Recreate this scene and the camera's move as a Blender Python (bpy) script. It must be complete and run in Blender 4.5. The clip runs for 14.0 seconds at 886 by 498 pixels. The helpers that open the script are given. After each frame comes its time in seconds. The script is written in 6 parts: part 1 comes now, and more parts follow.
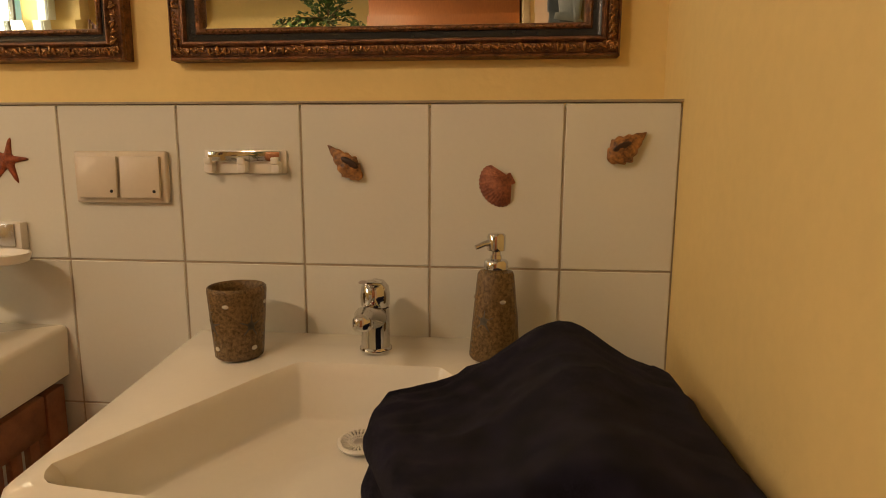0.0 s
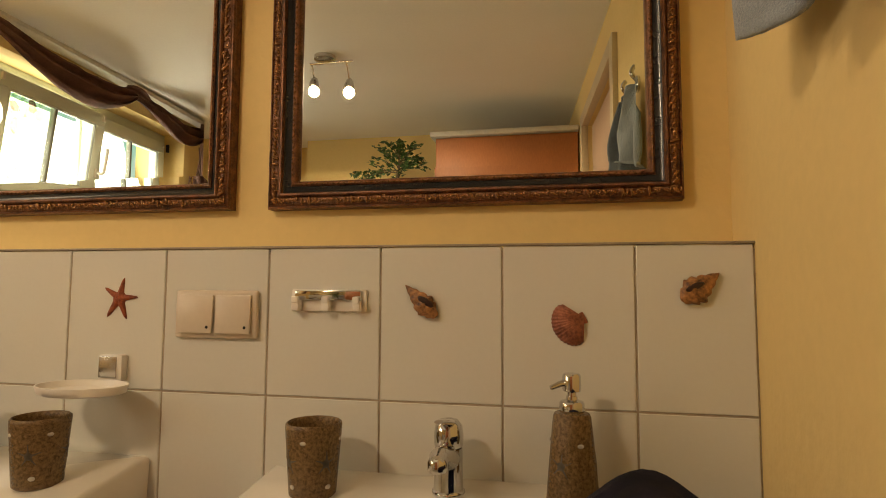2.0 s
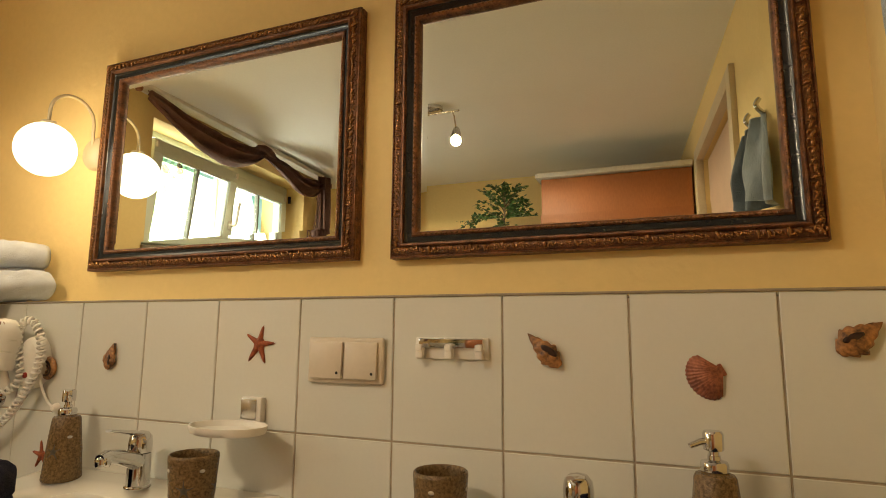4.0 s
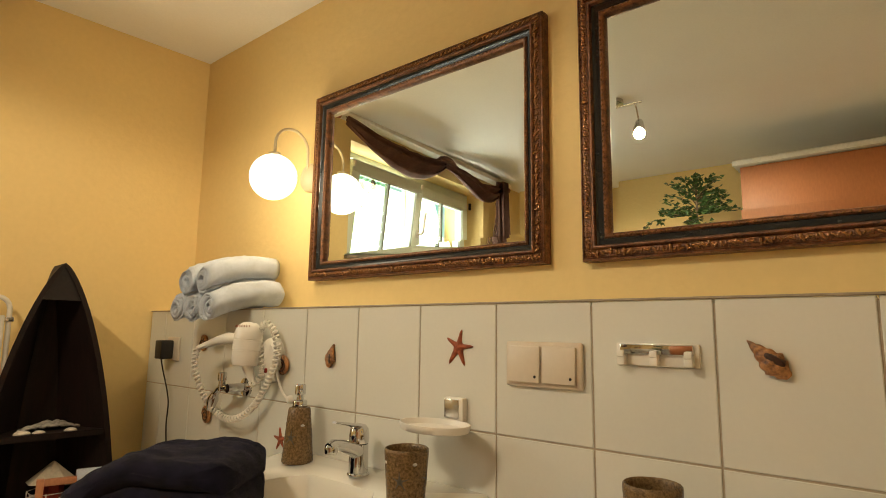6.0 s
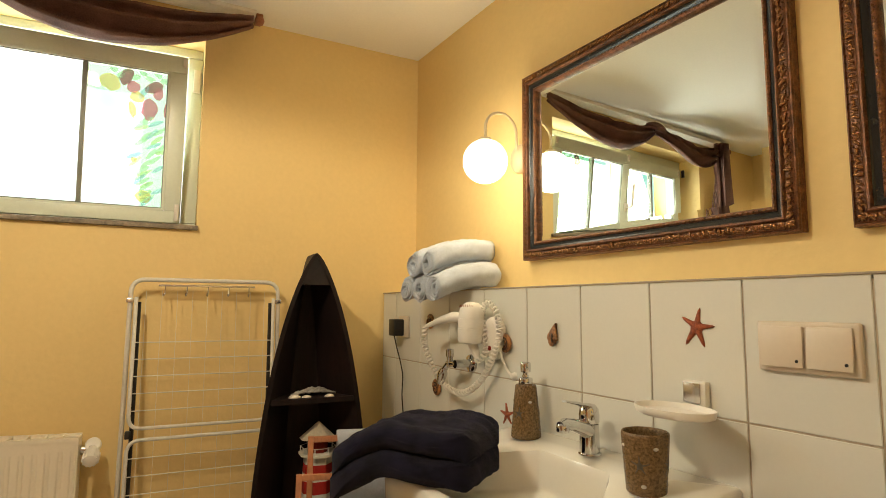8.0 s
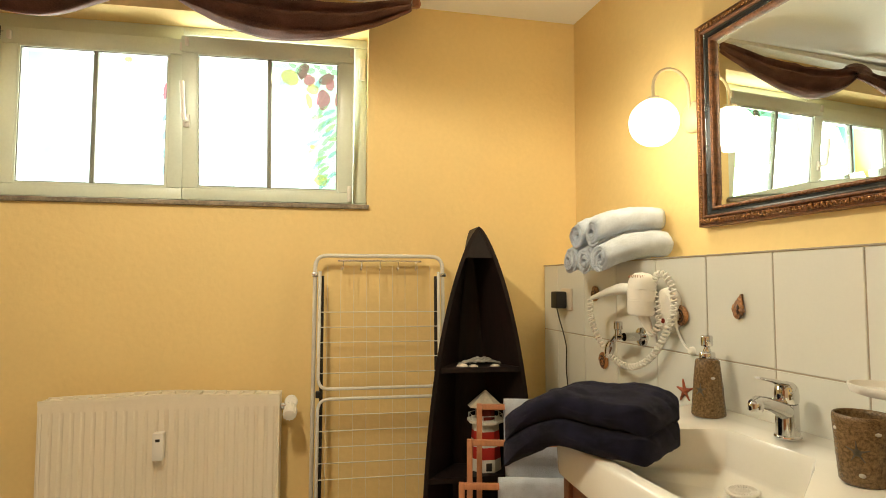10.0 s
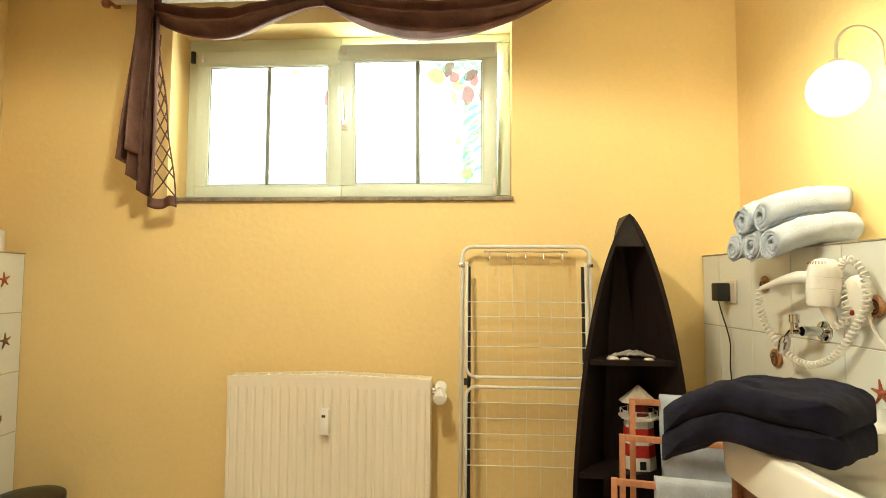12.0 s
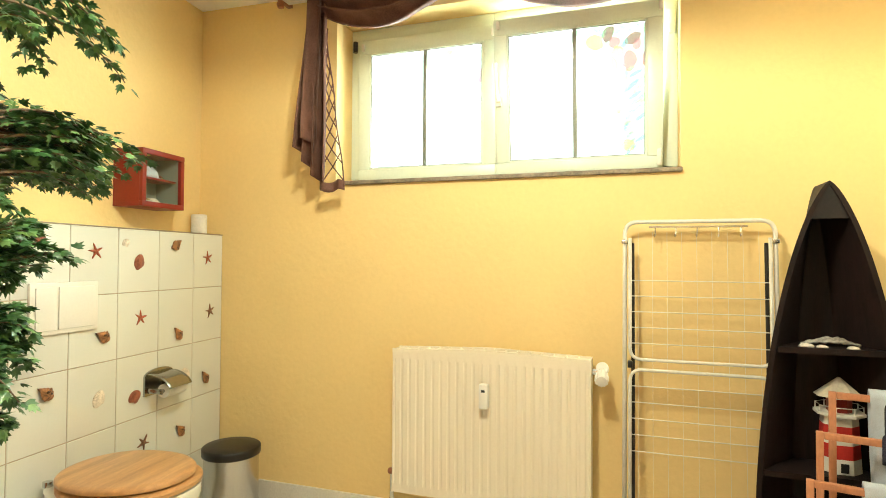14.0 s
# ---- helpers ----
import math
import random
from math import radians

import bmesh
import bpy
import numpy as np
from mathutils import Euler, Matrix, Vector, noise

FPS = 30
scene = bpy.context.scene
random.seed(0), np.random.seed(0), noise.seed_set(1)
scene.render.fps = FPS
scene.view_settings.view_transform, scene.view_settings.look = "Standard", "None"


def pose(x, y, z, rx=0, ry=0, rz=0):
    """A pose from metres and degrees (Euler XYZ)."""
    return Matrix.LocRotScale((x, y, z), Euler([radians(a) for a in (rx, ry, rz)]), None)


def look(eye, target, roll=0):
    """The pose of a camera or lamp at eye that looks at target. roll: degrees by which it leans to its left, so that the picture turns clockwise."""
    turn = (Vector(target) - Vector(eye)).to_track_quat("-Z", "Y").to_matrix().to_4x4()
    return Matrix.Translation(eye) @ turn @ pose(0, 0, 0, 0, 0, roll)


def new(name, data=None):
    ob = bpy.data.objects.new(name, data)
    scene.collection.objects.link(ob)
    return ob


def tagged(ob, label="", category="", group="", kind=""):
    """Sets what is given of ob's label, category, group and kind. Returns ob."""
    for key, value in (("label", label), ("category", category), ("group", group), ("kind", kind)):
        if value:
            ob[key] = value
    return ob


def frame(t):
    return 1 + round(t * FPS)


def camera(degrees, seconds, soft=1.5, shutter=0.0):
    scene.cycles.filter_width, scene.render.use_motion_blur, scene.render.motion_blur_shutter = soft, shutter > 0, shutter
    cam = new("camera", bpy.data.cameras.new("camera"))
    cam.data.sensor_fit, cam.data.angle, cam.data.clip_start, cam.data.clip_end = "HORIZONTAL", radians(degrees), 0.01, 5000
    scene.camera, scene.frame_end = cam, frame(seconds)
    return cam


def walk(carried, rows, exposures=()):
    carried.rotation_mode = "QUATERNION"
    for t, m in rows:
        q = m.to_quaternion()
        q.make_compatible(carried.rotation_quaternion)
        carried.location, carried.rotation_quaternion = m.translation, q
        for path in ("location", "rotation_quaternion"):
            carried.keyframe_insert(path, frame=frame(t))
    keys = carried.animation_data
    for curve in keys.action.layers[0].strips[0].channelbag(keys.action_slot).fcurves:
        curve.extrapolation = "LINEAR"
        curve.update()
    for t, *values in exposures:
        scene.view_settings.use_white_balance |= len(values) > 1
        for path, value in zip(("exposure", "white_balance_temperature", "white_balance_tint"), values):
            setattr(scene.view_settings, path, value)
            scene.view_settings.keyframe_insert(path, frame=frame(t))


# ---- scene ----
cam = camera(76.2, 14.0, soft=0.9)
PATH = [
    (0, (-0.279, -0.862, 1.11), (-0.462, 1.107, 0.811), 0.3),
    (0.5, (-0.282, -0.869, 1.116), (-0.509, 1.111, 0.95), 0.3),
    (1, (-0.281, -0.872, 1.128), (-0.588, 1.104, 1.062), 0.2),
    (1.5, (-0.292, -0.884, 1.125), (-0.64, 1.085, 1.179), 0.2),
    (2, (-0.296, -0.892, 1.127), (-0.69, 1.063, 1.277), 0.3),
    (2.5, (-0.299, -0.897, 1.129), (-0.756, 1.038, 1.352), 0.3),
    (5, (-0.336, -0.92, 1.144), (-1.316, 0.798, 1.443), 0.6),
    (5.5, (-0.339, -0.924, 1.144), (-1.461, 0.706, 1.436), 0.6),
    (6, (-0.348, -0.932, 1.144), (-1.609, 0.594, 1.432), 0.8),
    (6.5, (-0.359, -0.94, 1.146), (-1.754, 0.467, 1.424), 0.6),
    (7, (-0.371, -0.938, 1.142), (-1.894, 0.328, 1.412), 0.7),
    (7.5, (-0.38, -0.952, 1.145), (-2.007, 0.187, 1.385), 0.5),
    (8, (-0.385, -0.965, 1.146), (-2.099, 0.044, 1.351), 0.4),
    (8.5, (-0.391, -0.968, 1.145), (-2.181, -0.091, 1.316), 0.4),
    (9, (-0.395, -0.97, 1.141), (-2.244, -0.223, 1.286), 0.3),
    (11.5, (-0.406, -1.036, 1.106), (-2.395, -0.857, 1.225), 0.3),
    (12, (-0.397, -1.016, 1.097), (-2.393, -0.978, 1.214), 0.4),
    (12.5, (-0.397, -1.038, 1.1), (-2.393, -1.107, 1.204), 0.3),
    (13, (-0.405, -1.049, 1.093), (-2.392, -1.248, 1.188), 0.3),
    (13.5, (-0.406, -1.064, 1.089), (-2.377, -1.394, 1.165), 0.3),
    (14, (-0.413, -1.064, 1.092), (-2.358, -1.53, 1.131), 0.4),
]
EXPO = [(0.0, -1.17, 8600, 22), (2.5, -1.06, 7800, 15), (5.0, -0.85, 7100, 9), (9.0, -0.46, 6550, 6), (11.5, 0.03, 6180, -1), (12.2, 0.23, 6100, -4), (13.0, 0.40, 5980, -6), (14.0, 0.56, 5840, -7)]
walk(cam, [(t, look(eye, target, roll)) for t, eye, target, roll in PATH], EXPO)

# ---- room measures ----
BACK, LEDGE = 0.14, 1.2            # wall behind the mirrors, top of the tiled half wall
FAR, FARP = -2.815, -2.681         # wall behind the toilet and its tiled half wall
SL = 0.09                          # the window wall runs a little out of square
_n = math.hypot(1, SL)
WM = Matrix(((-SL / _n, 1 / _n, 0, -2.5), (-1 / _n, -SL / _n, 0, 0), (0, 0, 1, 0), (0, 0, 0, 1)))


def east(y):
    return -0.013 + 0.07 * y


def west(y):
    return -2.5 + SL * y


def ceil_z(y):
    return 2.216 - 0.019 * (y - 0.13)


# ---- world and light ----
world = bpy.data.worlds.new("world")
scene.world = world
world.use_nodes = True
_wn = world.node_tree.nodes
_sky = _wn.new("ShaderNodeTexSky")
_sky.sky_type, _sky.sun_disc = "NISHITA", False
_sky.sun_elevation, _sky.sun_rotation = radians(40), radians(250)
_wn["Background"].inputs[1].default_value = 0.12
world.node_tree.links.new(_sky.outputs[0], _wn["Background"].inputs[0])


def area_lamp(name, m, sx, sy, power, color):
    d = bpy.data.lights.new(name, "AREA")
    d.shape, d.size, d.size_y, d.energy, d.color = "RECTANGLE", sx, sy, power, color
    ob = new(name, d)
    ob.matrix_world = m
    return ob


def point_lamp(name, loc, power, color, radius):
    d = bpy.data.lights.new(name, "POINT")
    d.energy, d.color, d.shadow_soft_size = power, color, radius
    ob = new(name, d)
    ob.location = loc
    return ob


_wc = WM @ Vector((1.405, -0.30, 1.80))
area_lamp("window_daylight", look(_wc, _wc + (WM.to_3x3() @ Vector((0, 1, 0.30)))), 1.25, 0.62, 34, (1.0, 0.97, 0.9))
SPOTS = [(-1.437, -1.33, 2.115), (-1.265, -1.35, 2.105)]
for _p in SPOTS:
    d = bpy.data.lights.new("ceiling_spot_light", "SPOT")
    d.energy, d.color, d.spot_size, d.spot_blend, d.shadow_soft_size = 33, (1.0, 0.85, 0.63), radians(176), 0.22, 0.025
    o = new("ceiling_spot_light", d)
    o.matrix_world = look(Vector(_p) + Vector((0.0, 0.0, -0.03)), Vector(_p) + Vector((-0.02, -0.06, -1)))


# ---- materials ----
def mat(name, col, rough=0.5, metal=0.0, var=0.06, scale=8.0, fine=120.0, bump=0.0, bump_scale=200.0, coat=0.0, emit=0.0, stretch=None, dark=None, spec=None, sheen=0.0, rand=0.0):
    m = bpy.data.materials.new(name)
    m.use_nodes = True
    nt = m.node_tree
    N, L = nt.nodes, nt.links
    b = N["Principled BSDF"]
    b.inputs["Roughness"].default_value, b.inputs["Metallic"].default_value = rough, metal
    b.inputs["Coat Weight"].default_value = coat
    b.inputs["Sheen Weight"].default_value = sheen
    if spec is not None:
        b.inputs["Specular IOR Level"].default_value = spec
    tc = N.new("ShaderNodeTexCoord")
    mp = N.new("ShaderNodeMapping")
    if stretch:
        mp.inputs["Scale"].default_value = stretch
    L.new(tc.outputs["Object"], mp.inputs["Vector"])
    n1, n2 = N.new("ShaderNodeTexNoise"), N.new("ShaderNodeTexNoise")
    n1.inputs["Scale"].default_value, n2.inputs["Scale"].default_value = scale, fine
    n1.inputs["Detail"].default_value, n2.inputs["Detail"].default_value = 5, 3
    L.new(mp.outputs[0], n1.inputs["Vector"])
    L.new(mp.outputs[0], n2.inputs["Vector"])
    add = N.new("ShaderNodeMath")
    add.operation = "MULTIPLY_ADD"
    add.inputs[1].default_value = 0.6
    L.new(n1.outputs[0], add.inputs[0])
    sc = N.new("ShaderNodeMath")
    sc.operation = "MULTIPLY"
    sc.inputs[1].default_value = 0.4
    L.new(n2.outputs[0], sc.inputs[0])
    L.new(sc.outputs[0], add.inputs[2])
    ramp = N.new("ShaderNodeValToRGB")
    lo = dark or tuple(c * (1 - var * 2) for c in col)
    hi = tuple(min(1, c * (1 + var)) for c in col)
    ramp.color_ramp.elements[0].position, ramp.color_ramp.elements[1].position = 0.34, 0.66
    ramp.color_ramp.elements[0].color, ramp.color_ramp.elements[1].color = (*lo, 1), (*hi, 1)
    L.new(add.outputs[0], ramp.inputs[0])
    out = ramp.outputs[0]
    if rand:
        oi, hs = N.new("ShaderNodeObjectInfo"), N.new("ShaderNodeHueSaturation")
        mr = N.new("ShaderNodeMapRange")
        mr.inputs["To Min"].default_value, mr.inputs["To Max"].default_value = 1 - rand, 1 + rand
        L.new(oi.outputs["Random"], mr.inputs["Value"])
        L.new(mr.outputs[0], hs.inputs["Value"])
        L.new(out, hs.inputs["Color"])
        out = hs.outputs[0]
    L.new(out, b.inputs["Base Color"])
    if bump:
        bp, n3 = N.new("ShaderNodeBump"), N.new("ShaderNodeTexNoise")
        n3.inputs["Scale"].default_value, n3.inputs["Detail"].default_value = bump_scale, 4
        bp.inputs["Strength"].default_value, bp.inputs["Distance"].default_value = bump, 0.004
        L.new(mp.outputs[0], n3.inputs["Vector"])
        L.new(n3.outputs[0], bp.inputs["Height"])
        L.new(bp.outputs[0], b.inputs["Normal"])
    if emit:
        b.inputs["Emission Color"].default_value, b.inputs["Emission Strength"].default_value = (*col, 1), emit
    return m


PLASTER = mat("yellow_plaster", (0.81, 0.61, 0.280), 0.85, var=0.022, scale=2.2, fine=60, bump=0.42, bump_scale=38)
CEILING = mat("ceiling_paint", (0.86, 0.85, 0.81), 0.9, var=0.02, scale=2, bump=0.2, bump_scale=90)
TILE = mat("white_glazed_tile", (0.715, 0.718, 0.665), 0.13, var=0.012, scale=5, bump=0.03, bump_scale=14, rand=0.025)
GROUT = mat("grout", (0.33, 0.27, 0.2), 0.9, var=0.12, scale=20, bump=0.3)
GROUT_B = mat("brown_grey_grout", (0.46, 0.39, 0.30), 0.9, var=0.12, scale=20, bump=0.3)
TRIM = mat("grey_brown_trim", (0.36, 0.30, 0.23), 0.6, var=0.1, scale=20)
FLOORT = mat("floor_tile_grey", (0.68, 0.65, 0.60), 0.4, var=0.08, scale=6, bump=0.1)
CERAMIC = mat("white_ceramic", (0.87, 0.845, 0.77), 0.08, var=0.01, scale=3, coat=0.3)
CHROME = mat("chrome", (0.66, 0.66, 0.66), 0.07, metal=1.0, var=0.03, scale=30)
STEEL = mat("brushed_steel", (0.62, 0.61, 0.6), 0.25, metal=1.0, var=0.04, scale=20, stretch=(1, 1, 0.05))
MIRROR = mat("mirror_silver", (0.90, 0.96, 0.91), 0.0, metal=1.0, var=0.0)
BRONZE = mat("antique_bronze_gilding", (0.20, 0.082, 0.034), 0.36, metal=0.35, var=0.35, scale=60, fine=300, bump=0.3, bump_scale=300, dark=(0.035, 0.013, 0.008))
GILT = mat("rubbed_gilt_relief", (0.50, 0.25, 0.10), 0.26, metal=0.7, var=0.3, scale=70, fine=300, dark=(0.10, 0.035, 0.015))
BLACKF = mat("black_lacquer", (0.012, 0.013, 0.014), 0.22, var=0.3, scale=40)
NAVY = mat("navy_terry", (0.0125, 0.0120, 0.0300), 1.0, var=0.4, scale=30, fine=900, bump=0.7, bump_scale=1500, sheen=0.05, spec=0.15)
BLUET = mat("light_blue_terry", (0.60, 0.66, 0.76), 0.95, var=0.12, scale=25, fine=500, bump=1.0, bump_scale=420, sheen=0.3)
BLUEG = mat("blue_grey_terry", (0.36, 0.42, 0.47), 0.95, var=0.14, scale=25, fine=500, bump=1.0, bump_scale=420, sheen=0.3)
SLATE = mat("slate_blue_terry", (0.13, 0.165, 0.20), 0.95, var=0.14, scale=25, fine=500, bump=1.0, bump_scale=420, sheen=0.2)
STONE = mat("speckled_stoneware", (0.200, 0.125, 0.055), 0.26, var=0.3, scale=210, fine=700, bump=0.35, bump_scale=500, dark=(0.07, 0.040, 0.016))
STONE_D = mat("stoneware_dark_motif", (0.075, 0.058, 0.034), 0.6, var=0.3, scale=90)
STONE_L = mat("stoneware_pale_motif", (0.5, 0.46, 0.38), 0.5, var=0.2, scale=90)
SWITCH = mat("cream_plastic", (0.66, 0.58, 0.47), 0.35, var=0.02, scale=4)
WHITEP = mat("white_plastic", (0.80, 0.77, 0.71), 0.3, var=0.02, scale=4)
PVC = mat("window_frame_white", (0.72, 0.78, 0.67), 0.35, var=0.03, scale=3)
RADW = mat("radiator_enamel", (0.82, 0.74, 0.60), 0.35, var=0.02, scale=3)
BLACK = mat("black_plastic", (0.014, 0.013, 0.013), 0.4, var=0.2, scale=20)
DARKWOOD = mat("dark_stained_wood", (0.014, 0.0065, 0.0055), 0.6, var=0.3, scale=7, fine=60, stretch=(8, 8, 0.6), bump=0.15, spec=0.25)
REDWOOD = mat("red_brown_wood", (0.30, 0.115, 0.055), 0.45, var=0.22, scale=6, stretch=(1, 6, 6), bump=0.1)
ORANGEW = mat("orange_brown_board", (0.42, 0.15, 0.055), 0.45, var=0.1, scale=3, stretch=(1, 1, 0.3))
PINEW = mat("salmon_stained_pine", (0.55, 0.24, 0.12), 0.5, var=0.15, scale=10, stretch=(1, 1, 0.4))
OAK = mat("varnished_beech", (0.56, 0.31, 0.13), 0.32, var=0.18, scale=5, fine=90, stretch=(0.7, 9, 9), coat=0.2)
CURT = mat("brown_satin", (0.150, 0.074, 0.056), 0.62, spec=0.2, var=0.25, scale=12, fine=200, stretch=(1, 1, 1), bump=0.15, bump_scale=400)
REDL = mat("red_lacquer", (0.22, 0.014, 0.008), 0.35, var=0.08, scale=8)
REDP = mat("red_paint", (0.45, 0.02, 0.015), 0.5, var=0.1)
WHITEPT = mat("white_paint_wood", (0.72, 0.69, 0.62), 0.6, var=0.06, scale=20)
STAR = mat("orange_starfish", (0.34, 0.080, 0.026), 0.6, var=0.45, scale=160, fine=500, bump=0.6, bump_scale=500, dark=(0.16, 0.03, 0.012))
STAR_D = mat("brown_starfish", (0.20, 0.085, 0.04), 0.6, var=0.45, scale=160, bump=0.6, bump_scale=500, dark=(0.07, 0.03, 0.02))
SHELL = mat("tan_brown_shell", (0.45, 0.21, 0.075), 0.4, var=0.3, scale=45, fine=200, bump=0.4, bump_scale=200, dark=(0.05, 0.02, 0.012))
SHELL_R = mat("red_brown_scallop", (0.34, 0.115, 0.06), 0.45, var=0.3, scale=60, fine=260, bump=0.3, dark=(0.13, 0.035, 0.02))
SHELL_D = mat("dark_shell_band_and_shade", (0.045, 0.018, 0.012), 0.35, var=0.3, scale=80)
SHELL_W = mat("white_sea_shell", (0.74, 0.66, 0.56), 0.4, var=0.15, scale=60)
LEAF = mat("green_leaf", (0.050, 0.115, 0.036), 0.34, var=0.35, scale=12, fine=60, dark=(0.018, 0.05, 0.015), rand=0.2)
LEAF_L = mat("pale_green_leaf", (0.15, 0.26, 0.085), 0.34, var=0.3, scale=12, fine=60, dark=(0.06, 0.14, 0.03))
BARK = mat("grey_bark", (0.16, 0.11, 0.07), 0.85, var=0.3, scale=30, bump=0.6)
TERRA = mat("terracotta_pot", (0.42, 0.17, 0.08), 0.8, var=0.15, scale=10)
SOIL = mat("dark_soil", (0.05, 0.035, 0.025), 1.0, var=0.4, scale=60, bump=1.0)
STONES = mat("grey_sill_stone", (0.27, 0.22, 0.16), 0.7, var=0.3, scale=25, fine=150)
GLOBE = mat("opal_globe", (1.0, 0.93, 0.76), 0.3, var=0.0, emit=7.0)
GLOW = mat("halogen_glow", (1.0, 0.78, 0.5), 0.3, var=0.0, emit=25.0)
CREAM = mat("cream_lamp_metal", (0.50, 0.41, 0.26), 0.3, var=0.02)


def glass(name, col=(1, 1, 1), rough=0.0):
    m = bpy.data.materials.new(name)
    m.use_nodes = True
    N, L = m.node_tree.nodes, m.node_tree.links
    t, g, x = N.new("ShaderNodeBsdfTransparent"), N.new("ShaderNodeBsdfGlossy"), N.new("ShaderNodeMixShader")
    f, pw, ml = N.new("ShaderNodeLayerWeight"), N.new("ShaderNodeMath"), N.new("ShaderNodeMath")
    pw.operation, ml.operation = "POWER", "MULTIPLY_ADD"
    pw.inputs[1].default_value, ml.inputs[1].default_value, ml.inputs[2].default_value = 4.0, 0.6, 0.03
    t.inputs[0].default_value, g.inputs["Roughness"].default_value = (*col, 1), rough
    L.new(f.outputs["Facing"], pw.inputs[0])
    L.new(pw.outputs[0], ml.inputs[0])
    L.new(ml.outputs[0], x.inputs[0])
    L.new(t.outputs[0], x.inputs[1])
    L.new(g.outputs[0], x.inputs[2])
    L.new(x.outputs[0], N["Material Output"].inputs[0])
    return m


GLASS = glass("clear_glass", (0.97, 0.99, 0.98))
PARROT_R = glass("red_window_paint", (0.88, 0.58, 0.60))
PARROT_G = glass("green_window_paint", (0.84, 0.93, 0.80))
PARROT_Y = glass("yellow_window_paint", (0.97, 0.87, 0.60))
PARROT_L = glass("lime_window_paint", (0.88, 0.94, 0.74))
PARROT_B = glass("blue_window_paint", (0.78, 0.88, 0.90))


def backdrop_material():
    """Overexposed daylight, coloured dimmer and greener to the south to tone down its mirror image."""
    m = bpy.data.materials.new("daylight_outside")
    m.use_nodes = True
    N, L = m.node_tree.nodes, m.node_tree.links
    N.remove(N["Principled BSDF"])
    e, r, n, tc = N.new("ShaderNodeEmission"), N.new("ShaderNodeValToRGB"), N.new("ShaderNodeTexNoise"), N.new("ShaderNodeTexCoord")
    sx, mr, ad = N.new("ShaderNodeSeparateXYZ"), N.new("ShaderNodeMapRange"), N.new("ShaderNodeMath")
    n.inputs["Scale"].default_value, n.inputs["Detail"].default_value = 1.6, 7
    mr.inputs["From Min"].default_value, mr.inputs["From Max"].default_value = -2.2, -4.6
    mr.inputs["To Min"].default_value, mr.inputs["To Max"].default_value = 0.24, -0.12
    ad.operation = "ADD"
    r.color_ramp.elements[0].position, r.color_ramp.elements[1].position = 0.28, 0.60
    r.color_ramp.elements[0].color, r.color_ramp.elements[1].color = (0.30, 0.66, 0.56, 1), (0.90, 0.99, 1.0, 1)
    e.inputs[1].default_value = 2.1
    L.new(tc.outputs["Object"], n.inputs["Vector"])
    L.new(tc.outputs["Object"], sx.inputs[0])
    L.new(sx.outputs["Y"], mr.inputs["Value"])
    L.new(n.outputs[0], ad.inputs[0])
    L.new(mr.outputs[0], ad.inputs[1])
    L.new(ad.outputs[0], r.inputs[0])
    L.new(r.outputs[0], e.inputs[0])
    L.new(e.outputs[0], N["Material Output"].inputs[0])
    return m


# ---- building helpers ----
def mesh_of(name, bm, smooth=False):
    me = bpy.data.meshes.new(name)
    bmesh.ops.recalc_face_normals(bm, faces=bm.faces)
    bm.to_mesh(me)
    bm.free()
    if smooth:
        for p in me.polygons:
            p.use_smooth = True
        if smooth != 1:
            me.set_sharp_from_angle(angle=radians(smooth))
    return me


def part(name, bm, material, parent=None, label="", smooth=40):
    me = mesh_of(name, bm, smooth)
    for m_ in material if isinstance(material, (list, tuple)) else [material]:
        me.materials.append(m_)
    ob = new(name, me)
    if parent is not None:
        ob.parent = parent
    if label:
        ob["label"] = label
    return ob


def thing(name, m, label, category, group=""):
    ob = new(name)
    ob.empty_display_size = 0.05
    ob.matrix_world = m
    return tagged(ob, label, category, group)


def structure(name, bm, material, label="", category="", smooth=False):
    return tagged(part(name, bm, material, None, "", smooth), label or name.replace("_", " "), category or name.split("_")[0], "", "structure")


def box(bm, x0, x1, y0, y1, z0, z1, bevel=0.0, seg=2, m=None):
    g = bmesh.ops.create_cube(bm, size=1.0)
    vs = g["verts"]
    for v in vs:
        v.co = Vector(((x0 + x1) / 2 + v.co.x * (x1 - x0), (y0 + y1) / 2 + v.co.y * (y1 - y0), (z0 + z1) / 2 + v.co.z * (z1 - z0)))
    if bevel:
        es = list({e for v in vs for e in v.link_edges})
        r = bmesh.ops.bevel(bm, geom=es, offset=bevel, segments=seg, affect="EDGES", profile=0.5)
        vs = list({v for f in r["faces"] for v in f.verts} | {v for v in vs if v.is_valid})
    if m is not None:
        bmesh.ops.transform(bm, matrix=m, verts=[v for v in vs if v.is_valid])
    return vs


def cube(*a, bevel=0.0, seg=2, m=None):
    bm = bmesh.new()
    box(bm, *a, bevel=bevel, seg=seg)
    if m is not None:
        bm.transform(m)
    return bm


def prism(pts, z0, z1, bm=None):
    bm = bm or bmesh.new()
    lo, hi = [bm.verts.new((x, y, z0)) for x, y in pts], [bm.verts.new((x, y, z1)) for x, y in pts]
    n = len(pts)
    bm.faces.new(lo)
    bm.faces.new(hi)
    for i in range(n):
        bm.faces.new((lo[i], lo[(i + 1) % n], hi[(i + 1) % n], hi[i]))
    return bm


